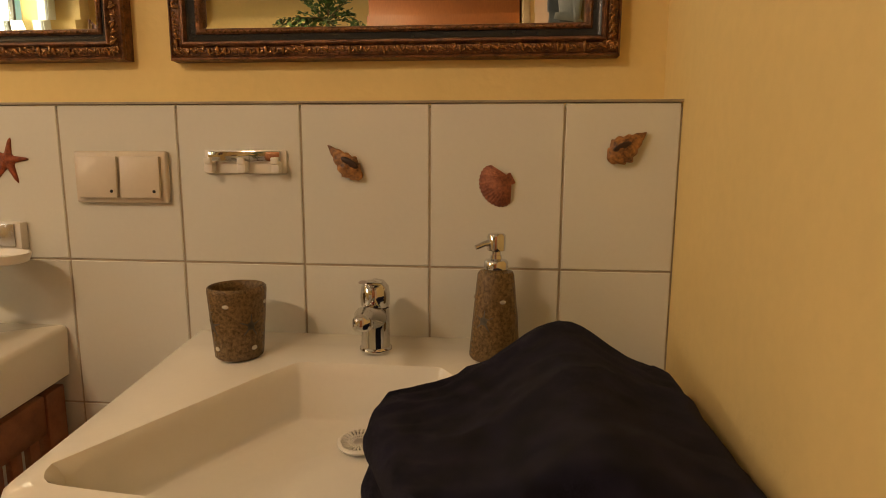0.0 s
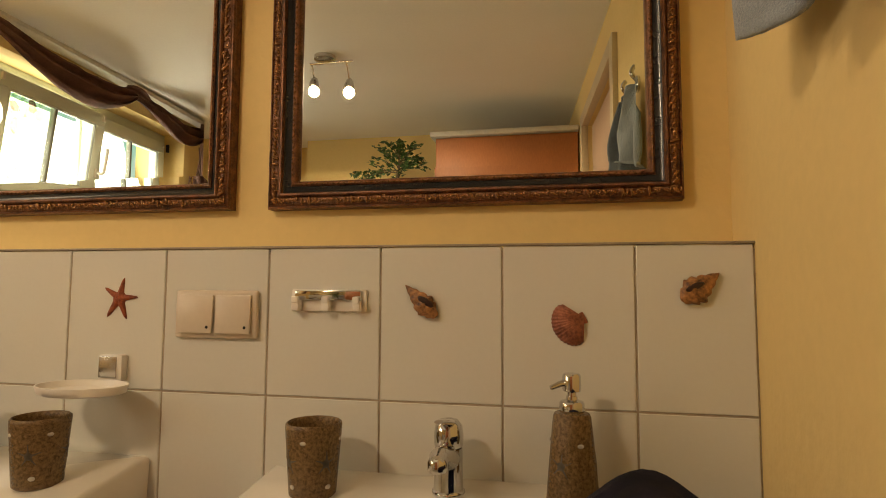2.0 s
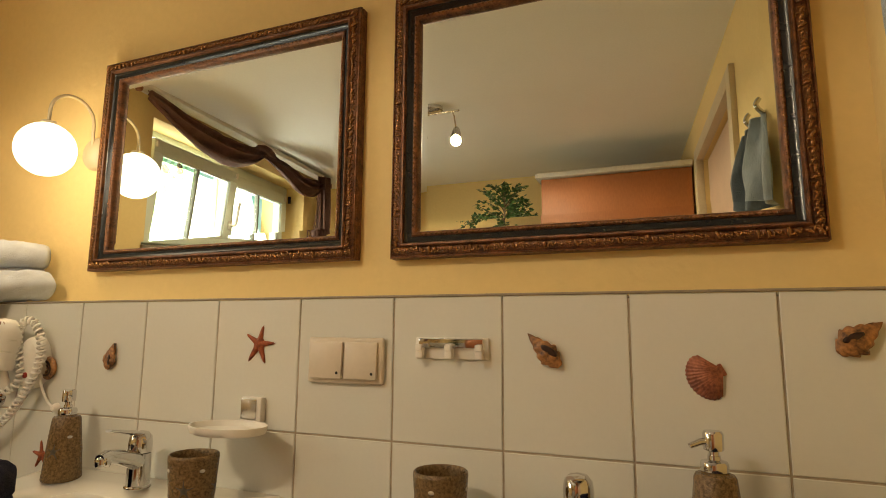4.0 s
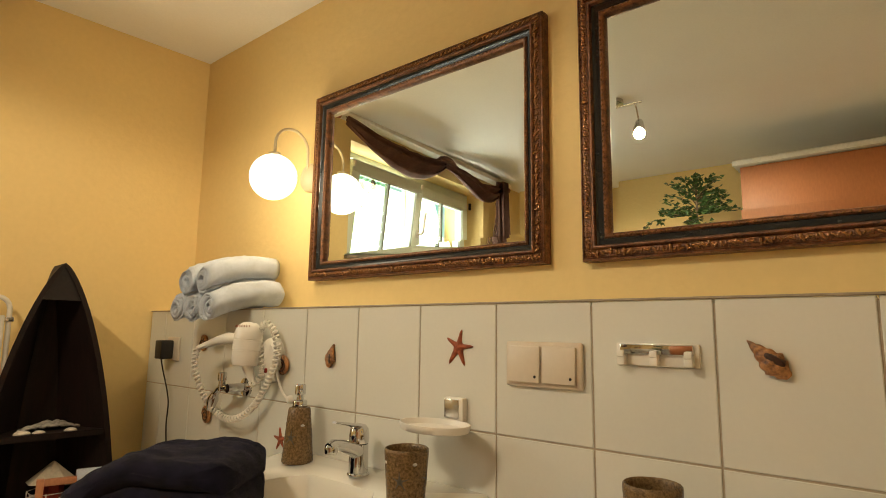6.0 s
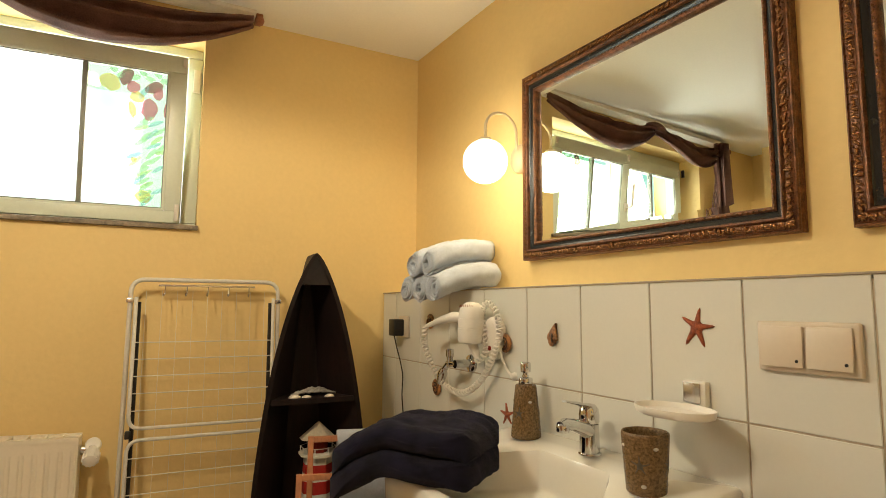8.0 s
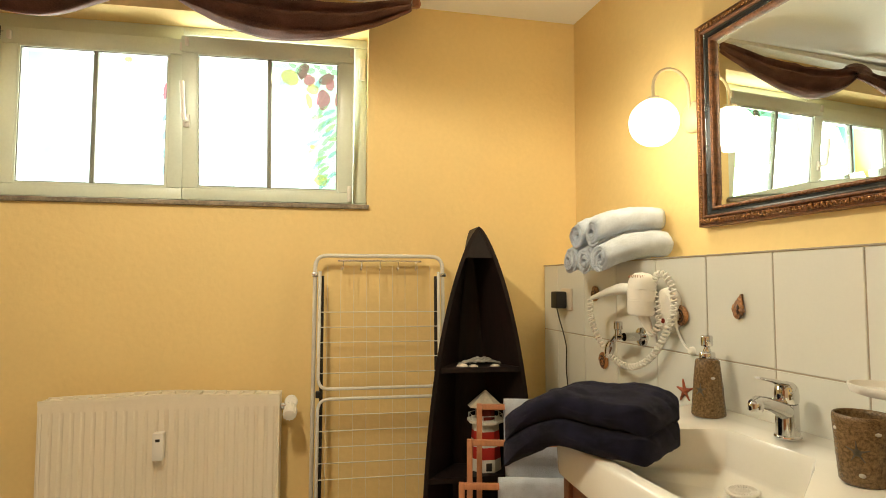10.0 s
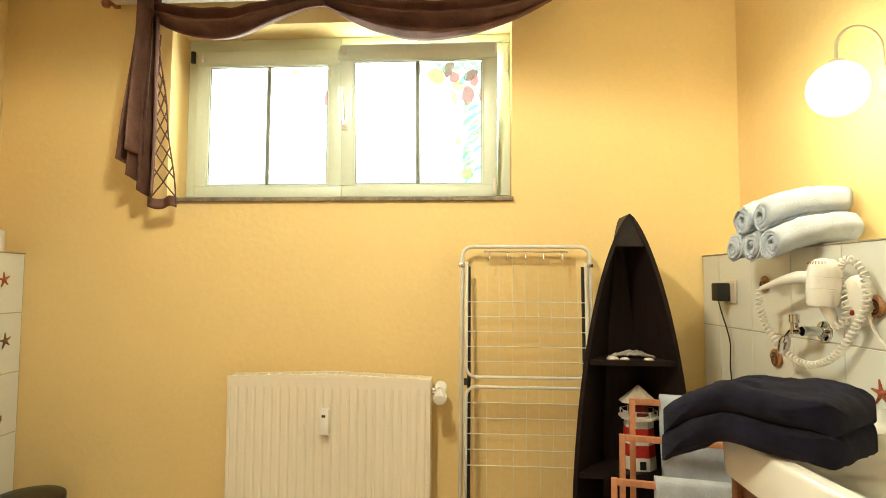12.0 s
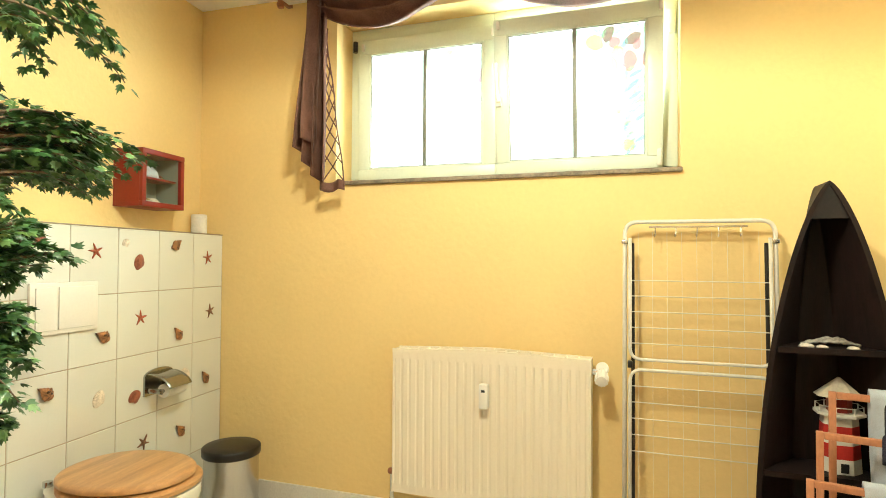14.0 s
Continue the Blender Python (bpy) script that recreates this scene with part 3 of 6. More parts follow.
def flared_plan(hb, hf, yb, yf, bow, r, n=8, rb=0.003):
    """Outline from back left, along the left side, the bowed front and the right side."""
    pts = [(-hb + rb, yb), (-hb + rb * 0.25, yb - rb * 0.33)] + [(-hb - (hf - hb) * k / 6, yb + (yf + r - yb) * k / 6) for k in range(1, 7)]
    for k in range(1, 5):
        a = math.pi / 2 * k / 4
        pts.append((-hf + r * (1 - math.cos(a)), yf + r - r * math.sin(a)))
    w = hf - r
    for k in range(1, 2 * n):
        q = -1 + k / n
        pts.append((w * q, yf - bow * (1 - q * q)))
    left = pts[:12]
    return pts + [(-x, y) for x, y in reversed(left)]


def basin(x, label):
    Z = DECK
    t = thing("washbasin", pose(x, -0.002, 0), label, "washbasin", "pair of washbasins")
    out = flared_plan(0.306, 0.304, 0.0, -0.405, 0.014, 0.022)
    n = len(out)
    loops = []

    def loop(pts, z):
        loops.append([(a, b, z - FALL * abs(b)) for a, b in pts])
    def shrink(pts, d, yb=None):
        yc = -0.2
        return [(a * (1 - d / 0.306), min(-0.0005, yc + (b - yc) * (1 - d / 0.21))) for a, b in pts]
    loop([(p[0] * 0.55, -0.02 + p[1] * 0.6) for p in out], Z - 0.17)
    loop([(p[0] * 0.80, -0.02 + p[1] * 0.86) for p in out], Z - 0.110)
    loop([(p[0] * 0.965, p[1] * 0.972) for p in out], Z - 0.094)
    loop([(p[0] * 0.987, p[1] * 0.990) for p in out], Z - 0.088)
    loop([(p[0] * 0.990, p[1] * 0.993) for p in out], Z - 0.080)
    loop(out, Z - 0.010)
    loop(shrink(out, 0.002), Z - 0.003)
    loop(shrink(out, 0.006), Z)
    bw = flared_plan(0.106, 0.276, -0.107, -0.380, 0.012, 0.03, rb=0.009)
    yb = -0.25
    loop([(p[0] * 1.015, yb + (p[1] - yb) * 1.02) for p in bw], Z - 0.0005)
    loop(bw, Z - 0.006)
    loop([(p[0] * 0.985, yb + (p[1] - yb) * 0.975) for p in bw], Z - 0.018)
    loop([(p[0] * 0.966, yb + (p[1] - yb) * 0.945) for p in bw], Z - 0.0700)
    loop([(p[0] * 0.958, yb + (p[1] - yb) * 0.930) for p in bw], Z - 0.0765)
    loop([(p[0] * 0.940, yb + (p[1] - yb) * 0.905) for p in bw], Z - 0.0795)
    loop([(p[0] * 0.85, yb + (p[1] - yb) * 0.80) for p in bw], Z - 0.0810)
    loop([(p[0] * 0.5, -0.215 + (p[1] - yb) * 0.4) for p in bw], Z - 0.085)
    loop([(p[0] * 0.15, -0.175 + (p[1] - yb) * 0.06) for p in bw], Z - 0.087)
    bm = bmesh.new()
    V = [[bm.verts.new(p) for p in l] for l in loops]
    for a, b in zip(V, V[1:]):
        for k in range(n):
            bm.faces.new((a[k], a[(k + 1) % n], b[(k + 1) % n], b[k]))
    bm.faces.new(V[0]), bm.faces.new(V[-1])
    part("bowl", bm, CERAMIC, t, "white glazed ceramic bowl", smooth=38)
    # strainer in the drain
    dx, dy, dz = 0.0, -0.165, Z - 0.0805 - FALL * 0.165
    m_ = pose(dx, dy, dz, 6) @ Matrix.Diagonal((0.82, 0.82, 1, 1))
    bm = lathe([(0.031, -0.002), (0.036, 0.0), (0.0365, 0.0025), (0.034, 0.0045), (0.030, 0.0045), (0.0295, 0.001)], 36, m_)
    for r0, r1, z0, z1 in ((0.0165, 0.0185, 0.0005, 0.003), (0.010, 0.0115, 0.0012, 0.0022)):
        lathe([(r0, z0), (r1, z0), (r1, z1), (r0, z1), (r0, z0)], 28, m_, bm)
    for k in range(26):
        a = 2 * math.pi * k / 26
        c_, s_ = math.cos(a), math.sin(a)
        tube([m_ @ Vector((0.0305 * c_, 0.0305 * s_, 0.0035)), m_ @ Vector((0.018 * c_, 0.018 * s_, 0.002)), m_ @ Vector((0.011 * c_, 0.011 * s_, 0.0014))], [0.0019, 0.0013, 0.0007], 5, bm=bm)
    part("strainer", bm, WHITEP, t, "white ribbed drain strainer")
    # black disc over the closed bowl floor, painting the shade down the drain
    part("drain_shade", lathe([(0, 0.0004), (0.0298, 0.0004), (0.0298, 0.0011), (0, 0.0011)], 28, m_), BLACK, t, "black disc for the shade inside the drain")
    return t


S1X, S2X = -0.454, -1.300
basin(S1X, "white ceramic washbasin with a bowed front on a wooden stand")
basin(S2X, "white bowed washbasin holding a folded navy towel")


def vanity(x):
    t = thing("wooden_vanity", pose(x, -0.01, 0), "red-brown slatted wooden stand below the washbasin", "vanity", "basin stands")

    def follow(bm):
        """Tops follow the basin's falling rim."""
        for v in bm.verts:
            v.co.z -= FALL * abs(v.co.y) * v.co.z / 0.74
        return bm
    for sx in (-1, 1):
        c = sx * 0.286
        for y in (-0.022, -0.355):
            part("leg", follow(cube(c - 0.012, c + 0.012, y - 0.02, y + 0.02, 0, 0.738, bevel=0.003)), REDWOOD, t)
        part("side_rail", follow(cube(c - 0.010, c + 0.010, -0.334, -0.043, 0.672, 0.738, bevel=0.003)), REDWOOD, t)
        for k in range(8):
            part("side_slat", follow(cube(c - 0.006, c + 0.006, -0.322 + k * 0.035, -0.302 + k * 0.035, 0.14, 0.671, bevel=0.002)), REDWOOD, t)
        part("side_rail", follow(cube(c - 0.010, c + 0.010, -0.334, -0.043, 0.09, 0.139, bevel=0.003)), REDWOOD, t)
    part("front_rail", follow(cube(-0.273, 0.273, -0.366, -0.345, 0.66, 0.736, bevel=0.003)), REDWOOD, t)
    part("shelf", cube(-0.274, 0.274, -0.333, -0.012, 0.135, 0.15, bevel=0.003), REDWOOD, t)


vanity(S1X), vanity(S2X)


def faucet(x, turn=0.0):
    t = thing("basin_tap", pose(x, -0.058, deck_z(0.058), 0, 0, turn), "chrome single-lever basin mixer tap", "tap", "basin taps")
    part("base", lathe([(0, 0), (0.0235, 0), (0.0245, 0.002), (0.0240, 0.005), (0.0218, 0.007), (0.0212, 0.03), (0.0208, 0.05), (0.0206, 0.066), (0, 0.067)], 32), CHROME, t, smooth=40)
    P = [(0, -0.002, 0.050), (0, -0.03, 0.061), (0, -0.07, 0.073), (0, -0.100, 0.079), (0, -0.115, 0.077)]
    part("spout", tube(P, [0.019, 0.0160, 0.0130, 0.0120, 0.009], 18), CHROME, t, smooth=50)
    part("aerator", lathe([(0, 0.082), (0.010, 0.081), (0.0132, 0.076), (0.0132, 0.066), (0.0115, 0.063), (0, 0.064)], 22, pose(0, -0.106, 0)), CHROME, t, smooth=50)
    part("cartridge", lathe([(0.0195, 0.067), (0.0215, 0.070), (0.0220, 0.084), (0.0200, 0.098), (0.013, 0.106), (0, 0.109)], 32), CHROME, t, smooth=40)
    P = [(0, 0.012, 0.098), (0, -0.015, 0.106), (0, -0.055, 0.116), (0, -0.098, 0.125)]
    b = tube(P, [0.012, 0.0125, 0.0095, 0.006], 14)
    for v in b.verts:
        zc = 0.102 - 0.21 * v.co.y
        v.co.z = zc + (v.co.z - zc) * 0.42
    part("lever", b, CHROME, t, smooth=50)
    part("marker", lathe([(0, 0), (0.003, 0), (0.0025, 0.001), (0, 0.0012)], 10, pose(0, -0.0205, 0.078, 80)), REDL, t)


faucet(S1X, 3), faucet(S2X, 16)


def star_mesh(r, depth=0.004, arms=5, fat=0.34, seed=0, curl=0.12):
    """Low star with rounded, slightly bent arms, in the xz plane, proud towards -y."""
    rnd = random.Random(seed)
    bm = bmesh.new()
    c = bm.verts.new((0, -depth * 1.3, 0))
    cb = bm.verts.new((0, 0, 0))
    ring, mid = [], []
    for k in range(arms):
        a0 = 2 * math.pi * k / arms + math.pi / 2 + rnd.uniform(-0.09, 0.09)
        rr = r * rnd.uniform(0.9, 1.08)
        bend = rnd.uniform(-curl, curl)
        for s, w in ((0.34, fat * 0.42), (0.62, fat * 0.27), (0.88, fat * 0.16)):
            p = a0 + bend * s - w / s * 0.5 * 1.0
            ring.append((rr * s * math.cos(p), rr * s * math.sin(p)))
        ring.append((rr * math.cos(a0 + bend), rr * math.sin(a0 + bend)))
        for s, w in ((0.88, fat * 0.16), (0.62, fat * 0.27), (0.34, fat * 0.42)):
            p = a0 + bend * s + w / s * 0.5 * 1.0
            ring.append((rr * s * math.cos(p), rr * s * math.sin(p)))
    n = len(ring)
    lo = [bm.verts.new((x, 0, z)) for x, z in ring]
    hi = [bm.verts.new((x * 0.93, -depth * 0.55, z * 0.93)) for x, z in ring]
    for i in range(n):
        j = (i + 1) % n
        bm.faces.new((lo[i], lo[j], hi[j], hi[i]))
        bm.faces.new((hi[i], hi[j], c))
        bm.faces.new((lo[j], lo[i], cb))
    return bm


def wrap(bm, radius, z0, turn):
    """Bends a flat motif in the xz plane round an upright body; radius is a function of height."""
    for v in bm.verts:
        x, y, z = v.co
        r = radius(z0 + z) - y + 0.0002
        a = x / radius(z0) + radians(turn) - math.pi / 2
        v.co = (r * math.cos(a), r * math.sin(a), z0 + z)
    return bm


def beaker(x, y, motif_turn, label):
    t = thing("tooth_mug", pose(x, y, deck_z(y) - 0.001, 0, 0, motif_turn), label, "mug", "stoneware mugs")
    H = 0.104
    part("body", lathe([(0, 0.0), (0.032, 0.0), (0.0345, 0.003), (0.0365, 0.03), (0.0395, 0.07), (0.0415, 0.098), (0.0412, 0.103), (0.039, H + 0.001), (0.0365, 0.102), (0.0360, 0.096), (0.033, 0.03), (0.030, 0.008), (0, 0.007)], 40), STONE, t, "speckled brown stoneware body", smooth=50)
    for k in range(4):
        a = math.pi / 2 * k
        bm = wrap(star_mesh(0.0175, 0.0006, seed=k, fat=0.42), lambda z: 0.0343 + 0.074 * z, 0.052, math.degrees(a))
        part("star_motif", bm, STONE_D, t)
        bm = lathe([(0, 0), (0.0048, 0.0), (0.0035, 0.0008), (0, 0.0011)], 12, pose(0, 0, 0, 0, 0, math.degrees(a) + 40) @ pose(0, -0.0405, 0.082, 90) @ Matrix.Diagonal((1, 0.6, 1, 1)))
        part("shell_motif", bm, STONE_L, t)
        bm = lathe([(0, 0), (0.0048, 0.0), (0.0035, 0.0008), (0, 0.0011)], 12, pose(0, 0, 0, 0, 0, math.degrees(a) + 8) @ pose(0, -0.0357, 0.018, 90) @ Matrix.Diagonal((1, 0.7, 1, 1)))
        part("shell_motif", bm, STONE_L, t)


beaker(-0.652, -0.089, -38, "brown speckled stoneware tooth mug with starfish motifs on the basin")
beaker(-1.093, -0.128, 25, "brown stoneware tooth mug with starfish beside the soap dish")


def dispenser(x, y, turn, nozzle, label):
    t = thing("soap_dispenser", pose(x, y, deck_z(y) - 0.001, 0, 0, turn), label, "soap dispenser", "stoneware soap dispensers")
    part("bottle", lathe([(0, 0), (0.035, 0), (0.0368, 0.003), (0.0362, 0.012), (0.033, 0.05), (0.0285, 0.1), (0.0262, 0.122), (0.024, 0.1265), (0.017, 0.128), (0, 0.128)], 40), STONE, t, "tapered speckled stoneware bottle", smooth=50)
    part("collar", lathe([(0.0165, 0.1275), (0.0175, 0.129), (0.0175, 0.140), (0.0155, 0.143), (0.0085, 0.145), (0.008, 0.150), (0, 0.150)], 24), CHROME, t)
    part("pump", lathe([(0.0065, 0.150), (0.0065, 0.155), (0.0125, 0.157), (0.0130, 0.160), (0.0130, 0.178), (0.011, 0.181), (0, 0.1815)], 24), CHROME, t)
    bm = tube([(0, 0, 0.168), (0, -0.018, 0.167), (0, -0.032, 0.162)], [0.005, 0.0045, 0.0035], 10)
    bm.transform(pose(0, 0, 0, 0, 0, nozzle))
    part("nozzle", bm, CHROME, t)
    for k in range(3):
        bm = wrap(star_mesh(0.017, 0.0006, seed=k + 3, fat=0.42), lambda z: 0.0372 - 0.0885 * z, 0.06, 120 * k)
        part("star_motif", bm, STONE_D, t)
        bm = lathe([(0, 0), (0.0048, 0.0), (0.0035, 0.0008), (0, 0.0011)], 12, pose(0, 0, 0, 0, 0, 120 * k + 50) @ pose(0, -0.0305, 0.088, 86) @ Matrix.Diagonal((1, 0.6, 1, 1)))
        part("shell_motif", bm, STONE_L, t)


dispenser(-0.277, -0.064, -30, -35, "brown speckled stoneware soap dispenser with chrome pump")
dispenser(-1.505, -0.066, 20, 40, "brown stoneware soap dispenser beside the navy towel")


# ---- cloth ----
def folded_towel(name, m, sx, sy, layers, thick, material, label, seed, drape=None, group="", warp=None, calm=1.0):
    """Soft folded stack: each layer a rounded slab with wavy surface, joined by its fold."""
    t = thing(name, m, label, "towel", group)
    for li in range(layers):
        bm = bmesh.new()
        box(bm, -1, 1, -1, 1, -1, 1)
        bmesh.ops.subdivide_edges(bm, edges=bm.edges[:], cuts=40, use_grid_fill=True)
        z0 = li * thick * 0.93
        ease = lambda a: math.copysign(1 - (1 - abs(a)) ** 1.9, a)
        for v in bm.verts:
            u, w, q = ease(v.co.x), ease(v.co.y), v.co.z
            # round the corners in plan, then the edges in section
            e = (abs(u) ** 5 + abs(w) ** 5) ** (1 / 5)
            m8 = max(abs(u), abs(w), 1e-6)
            k = m8 / e if m8 > 0.5 else 1.0
            u, w = u * k, w * k
            du, dw = max(0, abs(u) * sx / 2 - (sx / 2 - thick * 0.5)) / (thick * 0.5), max(0, abs(w) * sy / 2 - (sy / 2 - thick * 0.5)) / (thick * 0.5)
            sec = math.sqrt(max(0.0, 1 - min(1, du) ** 2)) * math.sqrt(max(0.0, 1 - min(1, dw) ** 2))
            x, y = u * sx / 2, w * sy / 2
            z = thick / 2 + thick / 2 * q * sec
            x += calm * wobble((x, y, li * 3), 0.012, 6, seed + li)
            y += calm * wobble((y, x, li * 5), 0.014, 5, seed + 7 + li)
            z += calm * (wobble((x, y, 0), 0.018, 7, seed) + wobble((x * 1.5, y * 5, 0), 0.009, 9, seed + 3)) * (0.5 + 0.5 * z / thick)
            cr = abs(math.sin(9 * x + 14 * y + 2.2 * math.sin(11 * x - 4 * y + seed) + seed))
            z += 0.009 * (1 - cr) ** 3 * (0.4 + 0.6 * z / thick) * min(1.0, 1.6 - 1.6 * m8 + 0.4)
            n_ = wobble((x * 1.0, y, z * 2), 0.0022, 60, seed) + wobble((x, y, z), 0.0014, 170, seed)
            z += z0 + n_ * (1 if q > 0 else -1)
            if drape:
                z += drape(x, y)
            if warp:
                dx, dy = warp(x, w)
                x, y = x + dx, y + dy
            v.co = (x, y, z)
        part("fold", bm, material, t, smooth=1)
    return t


folded_towel("navy_towel", pose(-1.508, -0.370, 0.799, 0, 0, 36), 0.340, 0.220, 2, 0.056, NAVY, "folded navy blue terry towel lying on the basin edge", 2.0, lambda x, y: -2.9 * max(0, -x) ** 2 - 1.0 * max(0, x - 0.06) ** 2)


def towel_ridge(x, y):
    """Height of the towel's back over its flat lie: a soft ridge, falling to the front."""
    return -0.037 + 0.037 * math.exp(-((x - 0.037) / 0.07) ** 2) - 0.05 * (0.12 - y)


def towel_plan(x, w):
    """Pulls the back corners and the front left corner in."""
    d = x - 0.042
    back = -0.195 * (1 - math.exp(-(d / 0.14) ** 2)) if d < 0 else -0.07 * (1 - math.exp(-(d / 0.07) ** 2))
    return 0.40 * max(0.0, -0.05 - x) * max(0.0, 0.2 - w) + 0.12 * max(0.0, x - 0.05) * max(0.0, -w), back * ((w + 1) / 2) ** 1.3


folded_towel("navy_towel", pose(-0.232, -0.292, 0.797), 0.350, 0.365, 2, 0.054, NAVY, "folded navy blue terry towel on the basin beside the wall", 9.0, towel_ridge, warp=towel_plan, calm=0.35)


def rolled_towel(x, z, r, y0, y1, seed):
    t = thing("rolled_towel", pose(x, 0, z), "rolled light blue terry guest towel on the tiled ledge", "towel", "rolled towels on the ledge")
    rnd = random.Random(seed)
    N_, turns = 170, 3.1
    rot = rnd.uniform(0, 6.28)
    th = 0.009
    inner, outer = [], []
    for k in range(N_ + 1):
        f = k / N_
        a = rot + f * turns * 2 * math.pi
        rr = 0.012 + (r - 0.012 - th / 2) * f
        for lst, d in ((inner, -th / 2), (outer, th / 2)):
            q = rr + d + 0.0009 * math.sin(5 * a + seed)
            lst.append((q * math.cos(a), q * math.sin(a)))
    loop = outer + inner[::-1]
    bm = bmesh.new()
    M_ = 26
    rings = []
    for j in range(M_ + 1):
        y = y0 + (y1 - y0) * j / M_
        dz = 0.003 - 1.40 * max(0.0, 0.06 - y) ** 2
        sq = 1.0 - 0.03 * abs(2 * j / M_ - 1) ** 4
        rings.append([bm.verts.new((px * sq + wobble((px, y, pz), 0.003, 25, seed), y + (0.006 * math.sin(9 * i / len(loop) + seed) if j in (0, M_) else 0), dz + wobble((px, y * 0.8, pz), 0.0032, 110, seed) + pz * sq * 0.95 + wobble((pz, y, px), 0.003, 25, seed + 4))) for i, (px, pz) in enumerate(loop)])
    n = len(loop)
    for a, b in zip(rings, rings[1:]):
        for k in range(n):
            bm.faces.new((a[k], a[(k + 1) % n], b[(k + 1) % n], b[k]))
    for ring in (rings[0], rings[-1]):
        for k in range(N_):
            bm.faces.new((ring[k], ring[k + 1], ring[n - 2 - k], ring[n - 1 - k]))
    part("roll", bm, BLUET, t, smooth=1)


_r = 0.047
for _i, (_x, _z) in enumerate(((-1.865, LEDGE + _r), (-1.958, LEDGE + _r), (-2.05, LEDGE + _r), (-1.908, LEDGE + _r + 0.080), (-2.003, LEDGE + _r + 0.080))):
    rolled_towel(_x, _z - 0.002, _r, -0.125, 0.100, _i + 1.3)


def hanging_towel(m, w, h, label, seed, material=None):
    t = thing("hanging_towel", m, label, "towel", "towels on hooks")
    def f(s, q):
        x = (s - 0.5) * w * (0.25 + 0.75 * min(1, q * 2.2 + 0.1))
        return (x + 0.004 * math.sin(9 * q + seed), 0.026 * math.sin(s * 3.1 * math.pi + seed) * (0.35 + 0.65 * q) + 0.006 * math.sin(15 * s + 5 * q), -h * q + 0.03 * (abs(s - 0.5) * 2) ** 2 * (q - 0.4) + 0.008 * math.sin(7 * s + seed))
    part("cloth", sheet(40, 24, f, 0.007), material or BLUEG, t, smooth=1)
    return t


def towel_hook(y, z):
    x = east(y)
    t = thing("towel_hook", pose(x, y, z, 0, 0, 90), "chrome double towel hook on the yellow wall", "hook", "towel hooks")
    part("plate", lathe([(0, 0), (0.022, 0), (0.022, 0.006), (0.016, 0.010), (0, 0.011)], 24, pose(0, 0, 0, -90)), CHROME, t)
    part("hook", tube(rounded([(0, 0.008, 0), (0, 0.055, 0.006), (0, 0.072, 0.03), (0, 0.060, 0.045)], 0.012), 0.006, 10), CHROME, t)


for _y, _z, _w, _h, _s in ((-0.32, 1.66, 0.22, 0.265, 0.3), (-0.44, 1.665, 0.22, 0.29, 2.1)):
    towel_hook(_y, _z)
    hanging_towel(pose(east(_y) - 0.062, _y, _z + 0.0, 0, 0, 78), _w, _h, "blue-grey terry towel hanging from a chrome hook" if _s < 1 else "slate blue terry towel hanging from a chrome hook", _s, BLUEG if _s < 1 else SLATE)


# ---- small things on the tiled wall ----
def switch():
    t = thing("double_light_switch", pose(-0.873, 0.0, 1.086), "cream double rocker light switch on white tiles", "switch")
    part("plate", cube(-0.078, 0.078, -0.010, 0, -0.041, 0.041, bevel=0.004, seg=3), SWITCH, t)
    for s in (-1, 1):
        bm = cube(-0.033, 0.033, -0.006, 0, -0.033, 0.033, bevel=0.0025, seg=2)
        bm.transform(pose(s * 0.0355, -0.0105, 0, -3))
        r_ = part("rocker", bm, SWITCH, t)
        part("pilot_window", lathe([(0, 0), (0.0028, 0), (0.0022, 0.0012), (0, 0.0014)], 12, pose(s * 0.0355 + 0.024, -0.0175, -0.022, 90)), BLACK, t)


switch()


def hook_rail():
    t = thing("hook_rail", pose(-0.668, 0, 1.111), "small white and chrome three-hook rail on the tiles", "hook rail")
    part("plate", cube(-0.066, 0.066, -0.006, 0, -0.018, 0.018, bevel=0.002), WHITEP, t)
    part("chrome_strip", cube(-0.058, 0.058, -0.0115, -0.0065, 0.000, 0.017, bevel=0.002), CHROME, t, "bright chrome strip")
    for x in (-0.053, 0.0, 0.053):
        bm = cube(x - 0.007, x + 0.007, -0.022, -0.0065, -0.017, 0.001, bevel=0.003)
        box(bm, x - 0.006, x + 0.006, -0.024, -0.018, -0.004, 0.007, 0.002)
        part("hook", bm, WHITEP, t)


hook_rail()


def soap_dish():
    t = thing("soap_dish", pose(-1.075, 0, 0.972), "cream white oval soap dish on a square wall bracket", "soap dish")
    part("bracket", cube(-0.022, 0.026, -0.016, 0, -0.006, 0.040, bevel=0.003), WHITEP, t)
    part("inlay", cube(-0.019, 0.017, -0.0185, -0.0165, 0.000, 0.037, bevel=0.001), STEEL, t, "brushed steel inlay")
    b = lathe([(0, 0.0), (0.069, 0.0), (0.075, 0.002), (0.079, 0.013), (0.0785, 0.015), (0.0755, 0.015), (0.071, 0.005), (0.05, 0.004), (0, 0.004)], 48, pose(0.003, -0.0745, -0.017), ellipse=0.66)
    part("dish", b, WHITEP, t, "cream white oval plastic dish", smooth=50)
    part("arm", cube(-0.020, 0.024, -0.060, -0.0, -0.023, -0.0175, bevel=0.002), WHITEP, t)


soap_dish()


